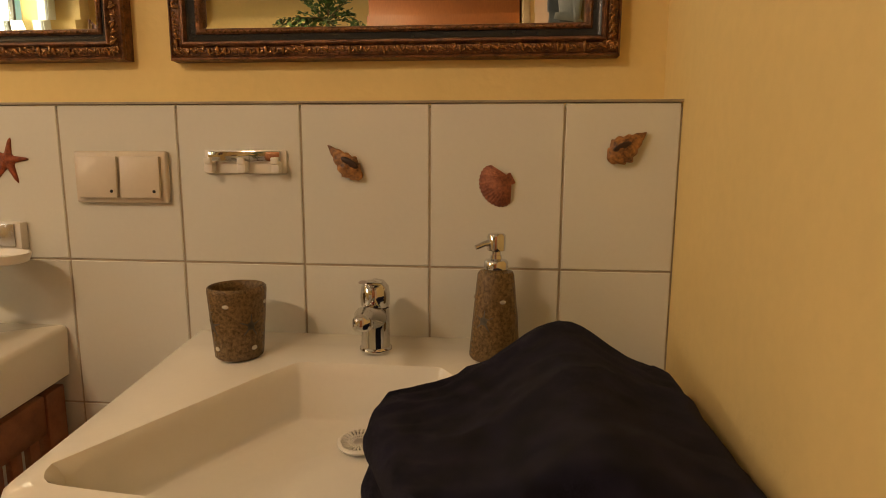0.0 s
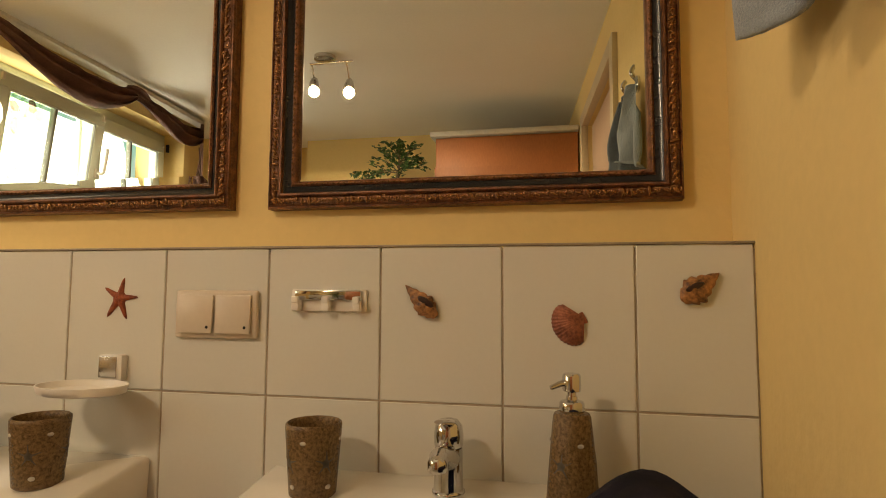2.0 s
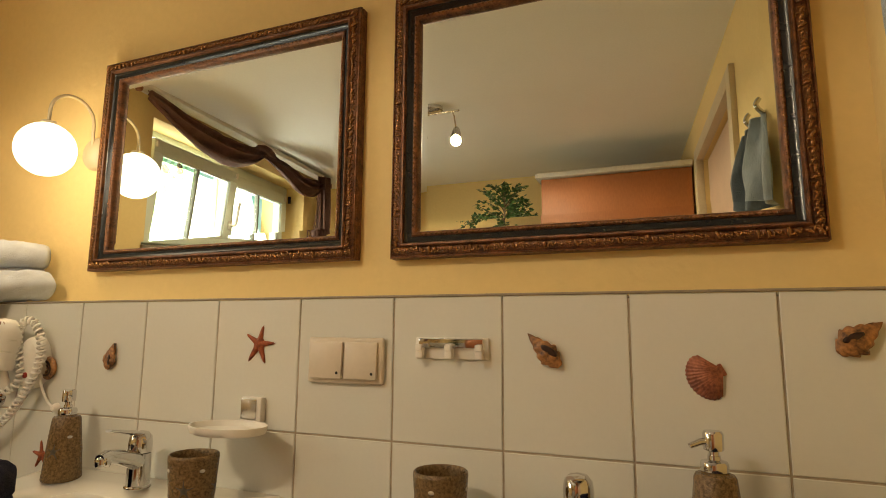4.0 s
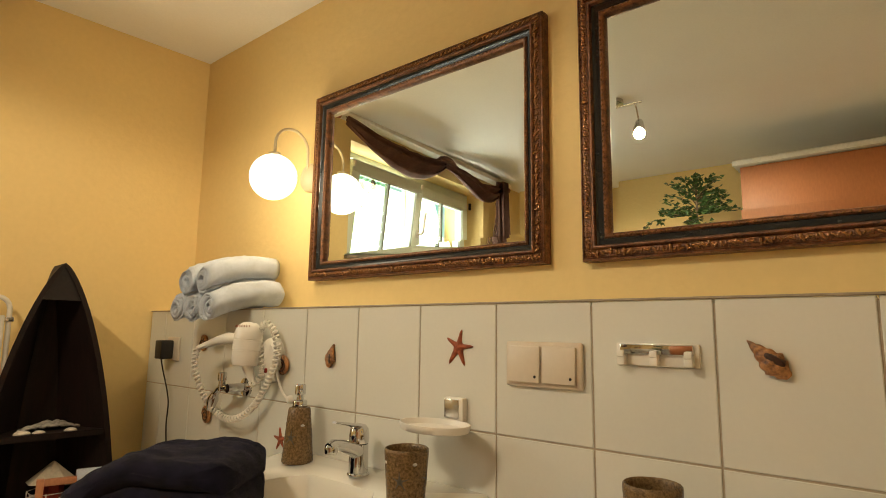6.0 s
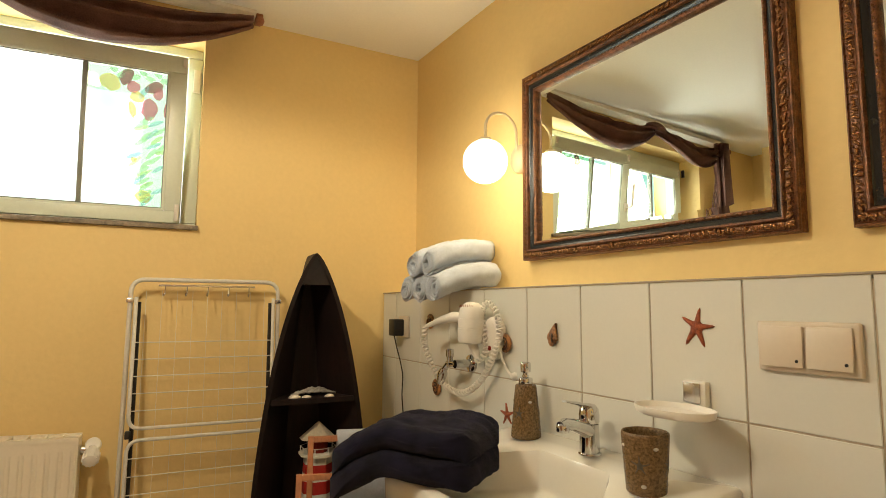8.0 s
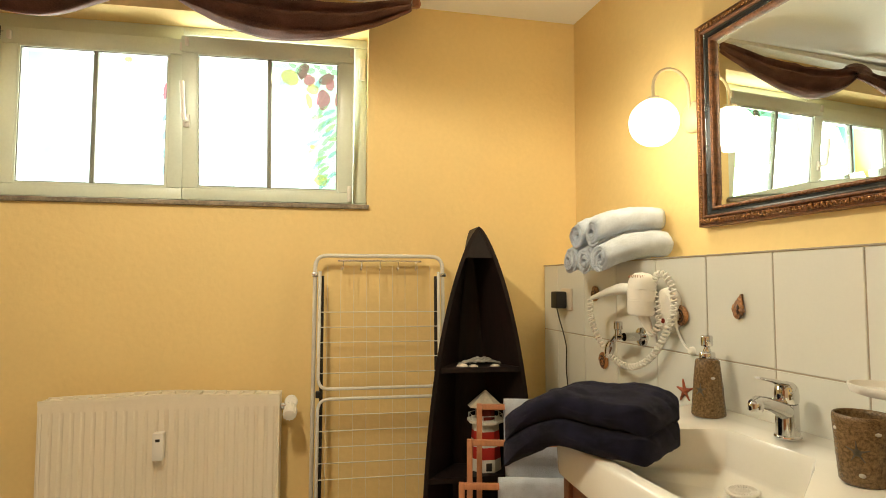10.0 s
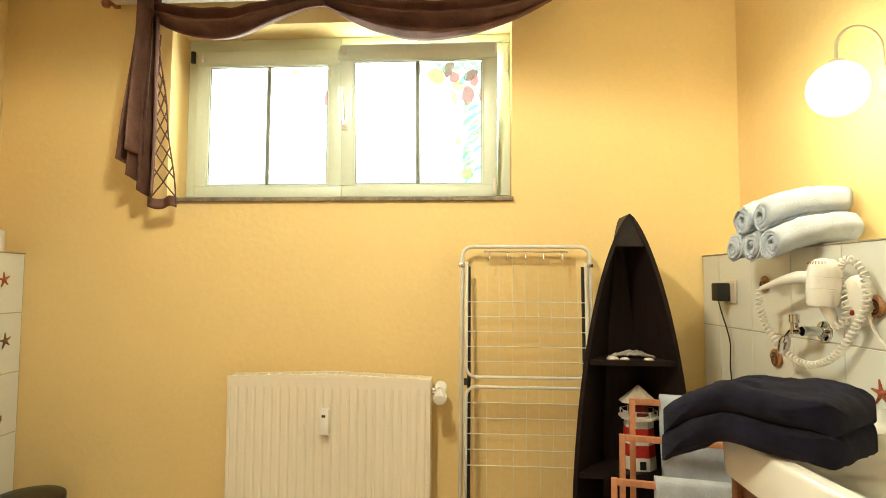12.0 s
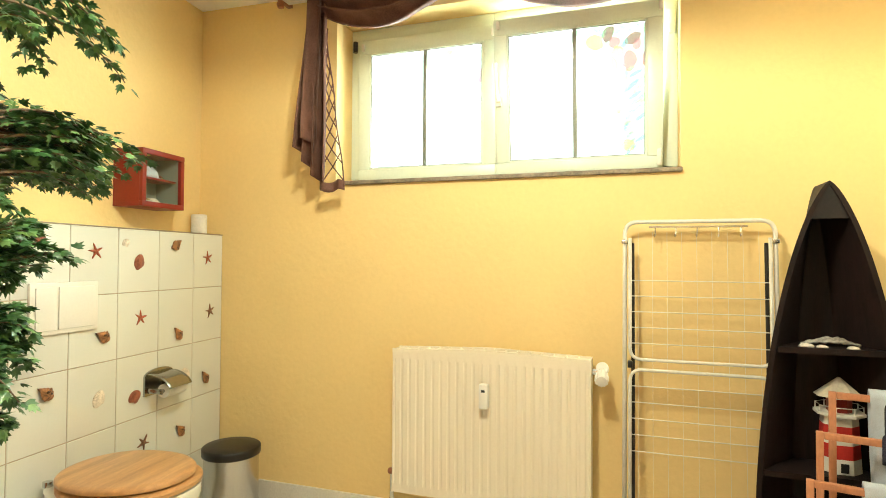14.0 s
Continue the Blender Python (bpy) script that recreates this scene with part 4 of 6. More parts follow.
def starfish(x, y, z, r, turn, m_, face=0, seed=0):
    t = thing("starfish", pose(x, y, z, 0, turn, face), "five-armed " + ("orange" if m_ == STAR else "brown") + " starfish fixed to a white tile", "starfish", "sea decorations on the tiles")
    bm = star_mesh(r, 0.005, seed=seed, fat=0.74)
    part("body", bm, m_, t, smooth=1)


def scallop(x, y, z, r, turn, m_, face=0, label="ribbed red-brown scallop shell fixed to a tile"):
    t = thing("scallop_shell", pose(x, y, z, 0, turn, face), label, "shell", "sea decorations on the tiles")
    def f(s, q):
        a = radians(-60 + 120 * s)
        ln = 1.90 * r * (1 - 0.16 * (a / 1.05) ** 2 - 0.12 * abs(a / 1.05) ** 8) * (1 + 0.016 * math.cos(s * 34 * math.pi))
        h = 0.34 * r * math.sin(math.pi * min(1, q * 0.93 + 0.07)) ** 0.8 * math.cos(a * 0.9) + 0.022 * r * math.cos(s * 34 * math.pi) * q
        return (q * ln * math.sin(a), -h - 0.001, -0.95 * r + q * ln * math.cos(a))
    part("valve", sheet(68, 12, f, 0.0012), m_, t, smooth=1)
    part("hinge", cube(-0.34 * r, 0.34 * r, -0.14 * r, 0, -1.02 * r, -0.78 * r, bevel=0.05 * r), m_, t)


def whelk(x, y, z, r, turn, face=0, m_=None, label="spiral tan and brown whelk shell fixed to a tile", flip=1, fat=0.5):
    t = thing("whelk_shell", pose(x, y, z, 0, turn, face) @ Matrix.Diagonal((1, 0.5, 1, 1)), label, "shell", "sea decorations on the tiles")
    def env(q):
        return (q / 0.62) ** 0.9 if q < 0.62 else 1 - 0.72 * ((q - 0.62) / 0.38) ** 1.6
    def f(s_, q):
        a = 2 * math.pi * s_
        wh = q * 5.5 + flip * s_
        step = (wh % 1.0)
        kn = max(0.0, math.cos(8 * a)) ** 2 * math.exp(-((step - 0.25) / 0.2) ** 2)
        rr = r * fat * env(min(1, q)) * (0.86 + 0.16 * math.sin(math.pi * step) + 0.10 * kn)
        return (rr * math.cos(a), -0.0006 - 0.75 * r * fat - 0.75 * rr * math.sin(a) if math.sin(a) > -0.9 else -0.0006, r * (1.0 - 2.0 * q))
    bm = sheet(28, 40, f)
    bmesh.ops.remove_doubles(bm, verts=bm.verts[:], dist=0.00005)
    for v in bm.verts:
        v.co.y = min(-0.0004, v.co.y)
    part("whorl", bm, m_ or SHELL, t, smooth=1)
    # raised dark lens: the shade inside the opening put in as colour
    part("opening", lathe([(0, 0.10 * r), (0.14 * r, 0.07 * r), (0.20 * r, 0), (0, -0.05 * r)], 16, pose(flip * 0.16 * r, -1.36 * r * fat, -0.22 * r, 90, 0, 0) @ pose(0, 0, 0, 0, 0, flip * 14) @ Matrix.Diagonal((0.8, 2.1, 1, 1))), SHELL_D, t, "dark lens for the shaded shell opening", smooth=1)


def snail(x, y, z, r, turn, label):
    t = thing("snail_shell", pose(x, y, z, 0, turn) @ Matrix.Diagonal((1, 0.6, 1, 1)), label, "shell", "sea decorations on the tiles")
    pts, rad = [], []
    for k in range(60):
        f = k / 59
        a = f * 2.6 * 2 * math.pi
        rr = r * (0.06 + 0.62 * f ** 1.3)
        pts.append((rr * math.cos(a), -0.30 * r - 0.20 * r * (1 - f), rr * math.sin(a)))
        rad.append(r * (0.05 + 0.33 * f ** 1.1) * (1 if f < 0.93 else 1 - (f - 0.93) * 6))
    bm = tube(pts, rad, 10)
    for v in bm.verts:
        v.co.y = min(-0.0004, v.co.y)
    part("coil", bm, SHELL, t, "brown banded coil", smooth=1)
    band = [(p[0] * 0.93, p[1] - q * 0.93, p[2] * 0.93) for p, q in zip(pts[12:56], rad[12:56])]
    part("band", tube(band, [q * 0.30 for q in rad[12:56]], 6), SHELL_D, t, "dark spiral band", smooth=1)


starfish(-1.072, 0, 1.112, 0.041, 8, STAR, seed=4)
whelk(-0.511, 0, 1.112, 0.036, -45, label="long tan whelk shell with a dark opening on a tile")
scallop(-0.278, 0, 1.077, 0.0265, -118, SHELL_R)
whelk(-0.090, 0, 1.136, 0.033, 52, flip=-1, fat=0.66, label="broad tan whelk shell fixed to a tile")
whelk(-1.470, 0, 1.080, 0.029, 15, fat=0.66)
snail(-1.668, 0, 1.045, 0.034, 0, "round brown snail shell beside the hair dryer")
snail(-2.05, 0, 0.878, 0.032, 40, "brown snail shell low on the tiles")
snail(-2.10, 0, 1.095, 0.030, 90, "dark brown snail shell behind the hair dryer")
starfish(-1.668, 0, 0.853, 0.033, -5, STAR, seed=11)
_FX = 180
for _x, _z, _k, _t in ((-2.027, 1.114, "s", 12), (-2.160, 1.147, "t", 20), (-2.225, 1.076, "c", 70), (-2.424, 1.149, "w", -55), (-2.631, 1.094, "s", 8), (-2.237, 0.865, "s", -4), (-2.652, 0.856, "d", 10),
                       (-2.057, 0.818, "w", 62), (-2.439, 0.781, "w", 35), (-2.050, 0.601, "t", 60), (-2.214, 0.571, "c", 20), (-2.618, 0.566, "w", 30), (-2.492, 0.603, "t", -30), (-2.461, 0.377, "w", 40),
                       (-2.263, 0.385, "d", 40), (-1.842, 0.669, "w", 50), (-1.819, 1.142, "c", -60)):
    if _k in "sd":
        starfish(_x, FARP, _z, 0.033, -_t, STAR if _k == "s" else STAR_D, _FX, int(_z * 100))
    elif _k == "c":
        scallop(_x, FARP, _z, 0.0245, -_t, SHELL_R, _FX)
    elif _k == "t":
        scallop(_x, FARP, _z, 0.025 if _z < 1.0 else 0.015, -_t, SHELL_W, _FX, "small white shell fixed to a white tile")
    else:
        whelk(_x, FARP, _z, 0.031, -_t, _FX, fat=0.72)


# ---- hair dryer, valve, socket ----
def hair_dryer():
    t = thing("wall_hair_dryer", pose(-1.738, 0, 1.066), "white wall-mounted hair dryer with a coiled cord", "hair dryer")
    part("wall_holder", lathe([(0, 0), (0.044, 0), (0.046, 0.006), (0.043, 0.022), (0.036, 0.030), (0, 0.032)], 32, pose(0.026, 0, -0.006, 90) @ Matrix.Diagonal((1, 1.35, 1, 1))), WHITEP, t, "oval white wall holder")
    body = lathe([(0, 0.092), (0.017, 0.089), (0.027, 0.079), (0.0315, 0.063), (0.0322, 0.044), (0.0312, 0.0435), (0.0312, 0.0415), (0.0322, 0.041), (0.0322, 0.016), (0.0312, 0.0155), (0.0312, 0.0135), (0.0322, 0.013), (0.0305, -0.018), (0.027, -0.026), (0, -0.028)], 36, pose(-0.022, -0.062, 0.004, -4) @ Matrix.Diagonal((1.2, 1.15, 1, 1)))
    part("body", body, WHITEP, t, "rounded white dryer body", smooth=50)
    bm = bmesh.new()
    for k in range(26):
        a = 2 * math.pi * k / 26
        tube([(-0.022 + 0.0245 * math.cos(a), -0.067 + 0.0245 * math.sin(a), 0.0875), (-0.022 + 0.0285 * math.cos(a), -0.0667 + 0.0285 * math.sin(a), 0.0815)], 0.0011, 5, bm=bm)
    part("air_inlet", bm, REDWOOD, t, "ring of brown air slots")
    part("nozzle", tube([(-0.048, -0.066, 0.050), (-0.062, -0.068, 0.050), (-0.10, -0.072, 0.050), (-0.15, -0.078, 0.042), (-0.200, -0.083, 0.030), (-0.238, -0.087, 0.020)], [0.011, 0.0145, 0.0165, 0.0125, 0.0085, 0.0065], 16), WHITEP, t, smooth=50)
    part("handle", tube([(-0.020, -0.058, -0.02), (-0.012, -0.05, -0.05), (-0.010, -0.045, -0.065)], [0.016, 0.012, 0.008], 14), WHITEP, t, smooth=50)
    part("indicator", lathe([(0, 0), (0.007, 0), (0.006, 0.003), (0, 0.004)], 14, pose(0.030, -0.031, -0.034, 90)), REDL, t, "small red indicator")
    # coiled cord hanging in a loop
    ctrl = [(-0.245, -0.088, 0.017), (-0.252, -0.085, -0.04), (-0.225, -0.07, -0.11), (-0.165, -0.055, -0.162), (-0.09, -0.045, -0.172), (-0.015, -0.038, -0.135), (0.045, -0.034, -0.065), (0.078, -0.034, 0.0), (0.075, -0.034, 0.05), (0.045, -0.036, 0.088), (0.012, -0.038, 0.085), (-0.002, -0.036, 0.05), (0.018, -0.034, -0.04), (-0.012, -0.05, -0.075)]
    path = []
    C = [Vector(c) for c in ctrl]
    for i in range(len(C) - 1):
        p0, p1, p2, p3 = C[max(0, i - 1)], C[i], C[i + 1], C[min(len(C) - 1, i + 2)]
        for k in range(16):
            s = k / 16
            path.append(0.5 * ((2 * p1) + (p2 - p0) * s + (2 * p0 - 5 * p1 + 4 * p2 - p3) * s * s + (3 * p1 - p0 - 3 * p2 + p3) * s ** 3))
    fine = []
    for i in range(len(path) - 1):
        for k in range(5):
            fine.append(path[i].lerp(path[i + 1], k / 5))
    L_, coil, ang = 0.0, [], 0.0
    for i in range(len(fine) - 1):
        d = fine[i + 1] - fine[i]
        ang += d.length / 0.0122 * 2 * math.pi
        dn = d.normalized()
        a = dn.cross(Vector((0, 1, 0))).normalized()
        b = dn.cross(a)
        coil.append(fine[i] + 0.0072 * (math.cos(ang) * a + math.sin(ang) * b))
    part("coiled_cord", tube(coil, 0.0031, 6), WHITEP, t, "white spiral cord", smooth=1)
    part("cord_tail", tube(rounded([(0.070, -0.03, 0.03), (0.068, -0.018, -0.06), (0.090, -0.010, -0.10), (0.105, -0.008, -0.106)], 0.02), 0.003, 6), WHITEP, t)
    part("cord_outlet", lathe([(0, 0), (0.011, 0), (0.0105, 0.006), (0.006, 0.012), (0, 0.013)], 18, pose(0.105, 0, -0.106, 90)), WHITEP, t, "small white cord outlet")


hair_dryer()


def stop_valve():
    t = thing("angle_valve", pose(-1.845, 0, 0.977), "chrome angle stop valve on a round flange", "valve")
    part("flange", lathe([(0, 0), (0.028, 0), (0.026, 0.007), (0.012, 0.010), (0, 0.010)], 28, pose(0, 0, 0, 90)), CHROME, t)
    part("body", tube([(0, -0.008, 0), (0, -0.062, 0)], 0.0125, 14), CHROME, t)
    part("riser", tube([(-0.010, -0.055, 0.0), (-0.045, -0.058, -0.002), (-0.066, -0.060, -0.022)], 0.0095, 14), CHROME, t)
    part("knob", lathe([(0, -0.01), (0.010, -0.01), (0.010, 0.018), (0.013, 0.020), (0.013, 0.040), (0.010, 0.043), (0, 0.043)], 18, pose(-0.035, -0.058, 0)), CHROME, t)
    part("outlet", tube([(-0.066, -0.06, -0.018), (-0.074, -0.06, -0.032), (-0.080, -0.06, -0.044), (-0.090, -0.06, -0.066)], [0.010, 0.0155, 0.0155, 0.011], 16), CHROME, t)


stop_valve()


def socket():
    t = thing("wall_socket", pose(-2.300, 0, 1.072), "cream wall socket on the tiles", "socket")
    part("plate", cube(-0.040, 0.040, -0.009, 0, -0.040, 0.040, bevel=0.004, seg=3), SWITCH, t)
    part("cover", cube(-0.028, 0.028, -0.011, -0.0095, -0.028, 0.028, bevel=0.0007), SWITCH, t)
    p = thing("power_adapter", pose(-2.306, -0.012, 1.070), "black plug-in power adapter with a thin cable", "adapter")
    part("body", cube(-0.026, 0.022, -0.042, 0, -0.031, 0.031, bevel=0.005, seg=3), BLACK, p)
    P = [(0.0, -0.03, -0.03), (0.004, -0.022, -0.07), (0.016, -0.012, -0.12), (0.024, -0.004, -0.17), (0.014, -0.002, -0.25), (0.02, 0.004, -0.34), (0.01, 0.004, -0.45), (0.0, 0.004, -0.6)]
    part("cable", tube(rounded(P, 0.02), 0.0024, 6), BLACK, p, "thin grey cable", smooth=1)


socket()


# ---- radiator ----
def radiator():
    U0, U1, Z0, Z1 = 1.013, 1.775, 0.18, 0.735
    w, h = U1 - U0, Z1 - Z0
    t = thing("radiator", WM @ pose(U0, 0, Z0), "cream white ribbed panel radiator below the window", "radiator")
    n = 23
    prof = []
    p = (w - 0.02) / n
    for k in range(n):
        a = 0.01 + k * p
        prof += [(a, 0.1062), (a + p * 0.10, 0.1055), (a + p * 0.20, 0.1062), (a + p * 0.34, 0.110), (a + p * 0.86, 0.110), (a + p * 0.98, 0.1065)]
    prof = [(0.0, 0.108), (0.006, 0.110)] + prof + [(w - 0.006, 0.110), (w, 0.108)]
    bm = bmesh.new()
    ze = 0.032
    R = []
    for z, lim in ((0.0, 1), (ze, 1), (ze + 0.014, 0), (h - ze - 0.016, 0), (h - ze, 1), (h, 1)):
        R.append([bm.verts.new((x, 0.110 if lim else y, z)) for x, y in prof])
    for a, b in zip(R, R[1:]):
        for k in range(len(prof) - 1):
            bm.faces.new((a[k], a[k + 1], b[k + 1], b[k]))
    part("front_panel", bm, RADW, t, "ribbed enamelled front panel", smooth=18)
    part("back_panel", cube(0.005, w - 0.005, 0.035, 0.055, 0.0, h), RADW, t)
    for a in (0.0, w - 0.004):
        part("side_panel", cube(a, a + 0.004, 0.03, 0.1095, -0.002, h + 0.004, bevel=0.001), RADW, t)
    bm = bmesh.new()
    m_ = 17
    def top(x):
        return h + 0.004 + 0.014 * max(0, 1 - abs(x - w * 0.5) / (w * 0.5))
    for k in range(m_):
        a, b = w * k / m_, w * (k + 1) / m_
        zz = (top(a) + top(b)) / 2
        box(bm, a, a + 0.005, 0.041, 0.0995, zz - 0.006, zz - 0.001)
    for y0, y1 in ((0.032, 0.041), (0.100, 0.112)):
        for k in range(20):
            a, b = w * k / 20, w * (k + 1) / 20
            zz = (top(a) + top(b)) / 2
            box(bm, a, b + 0.0003, y0, y1, zz - 0.012, zz + 0.002)
    part("convector", cube(0.006, w - 0.006, 0.058, 0.0995, 0.05, h - 0.10), RADW, t, "welded convector plates")
    part("top_grille", bm, RADW, t, "slightly bent top grille")
    v = part("valve", lathe([(0, 0), (0.014, 0), (0.014, 0.02), (0.02, 0.024), (0.02, 0.04), (0.017, 0.044), (0, 0.045)], 20, pose(-0.002, 0.07, 0.515, 0, -90)), CHROME, t)
    part("union_ring", lathe([(0, 0), (0.019, 0), (0.0225, 0.004), (0.0225, 0.018), (0.019, 0.022), (0, 0.022)], 24, pose(-0.036, 0.062, 0.524, -68)), WHITEP, t, "white union ring")
    HD = pose(-0.036, 0.080, 0.515, -112)
    part("thermostat_head", lathe([(0, 0), (0.016, 0), (0.017, 0.012), (0.0215, 0.018), (0.0225, 0.052), (0.0195, 0.058), (0.012, 0.060), (0, 0.0605)], 28, HD), WHITEP, t, "white thermostat head", smooth=40)
    for k in range(12):
        a = 2 * math.pi * k / 12
        part("grip_rib", tube([HD @ Vector((0.0220 * math.cos(a), 0.0220 * math.sin(a), 0.020)), HD @ Vector((0.0228 * math.cos(a), 0.0228 * math.sin(a), 0.052)), HD @ Vector((0.019 * math.cos(a), 0.019 * math.sin(a), 0.0595))], 0.0019, 5), WHITEP, t)
    mt = part("heat_meter", cube(0.368, 0.402, 0.1105, 0.142, 0.362, 0.452, bevel=0.004), WHITEP, t, "white heat cost meter")
    part("display", cube(0.378, 0.392, 0.1421, 0.1428, 0.424, 0.433), BLACK, t, "grey meter display")
    part("pipe", tube([(w + 0.02, 0.06, 0.06), (w + 0.02, 0.06, -0.08), (w + 0.02, 0.02, -0.1)], 0.009, 10), CHROME, t)
    part("return_valve", lathe([(0, 0), (0.013, 0), (0.013, 0.03), (0.009, 0.036), (0, 0.036)], 16, pose(w, 0.06, 0.06, 0, 90)), REDWOOD, t, "brown return valve")


radiator()


# ---- folded drying rack ----
def drying_rack():
    # built upright in u, z; leans back against the wall
    t = thing("clothes_drying_rack", WM @ pose(0.665, 0.165, 0.012, 5.0), "folded white metal clothes drying rack leaning on the wall", "drying rack")
    w, H = 0.236, 1.224
    r = 0.0075
    fr = rounded([(-w, 0, 0), (-w, 0, H), (w, 0, H), (w, 0, 0)], 0.045)
    part("main_frame", tube(fr, r, 10), WHITEPT, t, "white tubular frame", smooth=1)
    up = rounded([(-w + 0.018, 0.014, H - 0.06), (-w + 0.018, 0.014, 0.745), (w - 0.018, 0.014, 0.745), (w - 0.018, 0.014, H - 0.06)], 0.04)
    part("upper_wing", tube(up, 0.006, 10), WHITEPT, t, smooth=1)
    lo = rounded([(-w + 0.018, 0.014, 0.06), (-w + 0.018, 0.014, 0.710), (w - 0.018, 0.014, 0.710), (w - 0.018, 0.014, 0.06)], 0.04)
    part("lower_wing", tube(lo, 0.006, 10), WHITEPT, t, smooth=1)
    for s in (-1, 1):
        part("folded_leg", tube([(s * (w - 0.026), -0.006, H - 0.075), (s * (w - 0.028), -0.006, 0.70), (s * (w - 0.028), -0.006, 0.03)], 0.0065, 10), BLACK, t, "black folded leg tube")
        part("joint", cube(s * (w - 0.018) - 0.008, s * (w - 0.018) + 0.008, -0.010, 0.021, 0.715, 0.739, bevel=0.003), BLACK, t)
        part("cap", cube(s * w - 0.011, s * w + 0.011, -0.011, 0.014, H - 0.078, H - 0.064, bevel=0.002), STEEL, t)
        part("foot", lathe([(0, -0.012), (0.010, -0.012), (0.010, 0.02), (0, 0.021)], 12, pose(s * w, 0, 0)), BLACK, t)
    for k in range(5):
        z = 0.80 + k * 0.054
        part("wire", tube([(-w + 0.018, 0.014, z), (w - 0.018, 0.014, z)], 0.0017, 6), WHITEPT, t)
        z = 0.655 - k * 0.054
        part("wire", tube([(-w + 0.018, 0.014, z), (w - 0.018, 0.014, z)], 0.0017, 6), WHITEPT, t)
    for k in range(9):
        x = -w + 0.045 + k * (2 * w - 0.09) / 8
        part("wire", tube([(x, -0.020, 0.06), (x, -0.020, H - 0.035)], 0.0007, 5), WHITEPT, t)
    part("hook_rail", cube(-0.155, 0.155, -0.004, 0.004, H - 0.022, H - 0.016), STEEL, t, "thin grey hook rail")
    for k in range(5):
        x = -0.135 + k * 0.0675
        part("hook", tube(rounded([(x, 0, H - 0.022), (x, 0.002, H - 0.052), (x + 0.004, 0.012, H - 0.056), (x + 0.004, 0.014, H - 0.045)], 0.006), 0.0020, 6), STEEL, t)


drying_rack()


# ---- boat-shaped shelf ----
BU, BV = 0.352, 0.192
BH = 1.322


def boat_half(z):
    k = max(0.0, min(1.0, z / BH))
    return 0.198 * (1 - k ** 2.6) ** 0.72 * (0.93 + 0.07 * min(1, k * 3))


def boat_shelf():
    t = thing("boat_shelf", WM @ pose(BU, BV, 0), "dark stained wooden boat-shaped corner shelf", "shelf")
    D0, D1 = 0.0, 0.165
    zs = [BH * (1 - (1 - k / 36) ** 1.35) for k in range(37)]
    th = 0.014
    for s in (-1, 1):
        bm = bmesh.new()
        rows = []
        for z in zs:
            h = boat_half(z)
            d = D1 - 0.02 * (z / BH) ** 2
            hb = max(0, h * 0.40)
            rows.append([bm.verts.new((s * hb, D0, z)), bm.verts.new((s * h * 0.75, d * 0.55, z)), bm.verts.new((s * h, d, z)), bm.verts.new((s * max(0, h - th), d, z)), bm.verts.new((s * max(0, h * 0.75 - th), d * 0.55, z)), bm.verts.new((s * max(0, hb - th), D0 + 0.01, z))])
        for a, b in zip(rows, rows[1:]):
            for k in range(6):
                bm.faces.new((a[k], a[(k + 1) % 6], b[(k + 1) % 6], b[k]))
        bm.faces.new(rows[0])
        part("side_plank", bm, DARKWOOD, t, smooth=35)
    bm = bmesh.new()
    L_ = [(boat_half(z) * 0.40, z) for z in zs]
    f0 = [bm.verts.new((x, D0 + 0.002, z)) for x, z in L_] + [bm.verts.new((-x, D0 + 0.002, z)) for x, z in reversed(L_[:-1])]
    f1 = [bm.verts.new((v.co.x, D0 + 0.012, v.co.z)) for v in f0]
    bm.faces.new(f0), bm.faces.new(f1)
    for k in range(len(f0)):
        j = (k + 1) % len(f0)
        bm.faces.new((f0[k], f0[j], f1[j], f1[k]))
    part("back_board", bm, DARKWOOD, t, smooth=False)
    def deck(z, name, thick=0.016, proud=0.0):
        h = boat_half(z)
        bm = prism([(-h * 0.40 + th, D0 + 0.013), (h * 0.40 - th, D0 + 0.013), (h * 0.75 - th - 0.001, D1 * 0.55), (h - th - 0.003, D1 + proud - 0.004), (-h + th + 0.003, D1 + proud - 0.004), (-h * 0.75 + th + 0.001, D1 * 0.55)], z - thick, z)
        part(name, bm, DARKWOOD, t, smooth=False)
    deck(0.854, "shelf_board")
    deck(0.503, "shelf_board")
    deck(0.09, "shelf_board")
    # closed bow piece at the top
    bm = bmesh.new()
    zz = [1.216 + (BH - 1.216) * k / 8 for k in range(9)]
    P = [(max(0.0005, boat_half(z) - th), z) for z in zz]
    for y in (D1 - 0.03, D1 - 0.022):
        bm.faces.new([bm.verts.new((x, y, z)) for x, z in P] + [bm.verts.new((-x, y, z)) for x, z in reversed(P)])
    part("bow_cover", bm, mat("worn_dark_wood", (0.012, 0.007, 0.006), 0.8, var=0.3, scale=15), t, "worn closed bow piece", smooth=False)


boat_shelf()


def shelf_shell(u, v, r, m_, label):
    t = thing("sea_shell", WM @ pose(BU + u, BV + v, 0.854), label, "shell", "shells on the boat shelf")
    part("valve", lathe([(0, r * 0.5), (r * 0.5, r * 0.43), (r * 0.85, r * 0.22), (r, 0.0), (0, 0)], 20, None, ellipse=0.75), m_, t, smooth=1)


shelf_shell(0.055, 0.13, 0.021, SHELL_W, "open pink and white sea shell on the shelf")
shelf_shell(0.018, 0.135, 0.016, SHELL_W, "small white sea shell on the shelf")
shelf_shell(-0.055, 0.14, 0.017, SHELL_W, "small cream sea shell on the shelf")


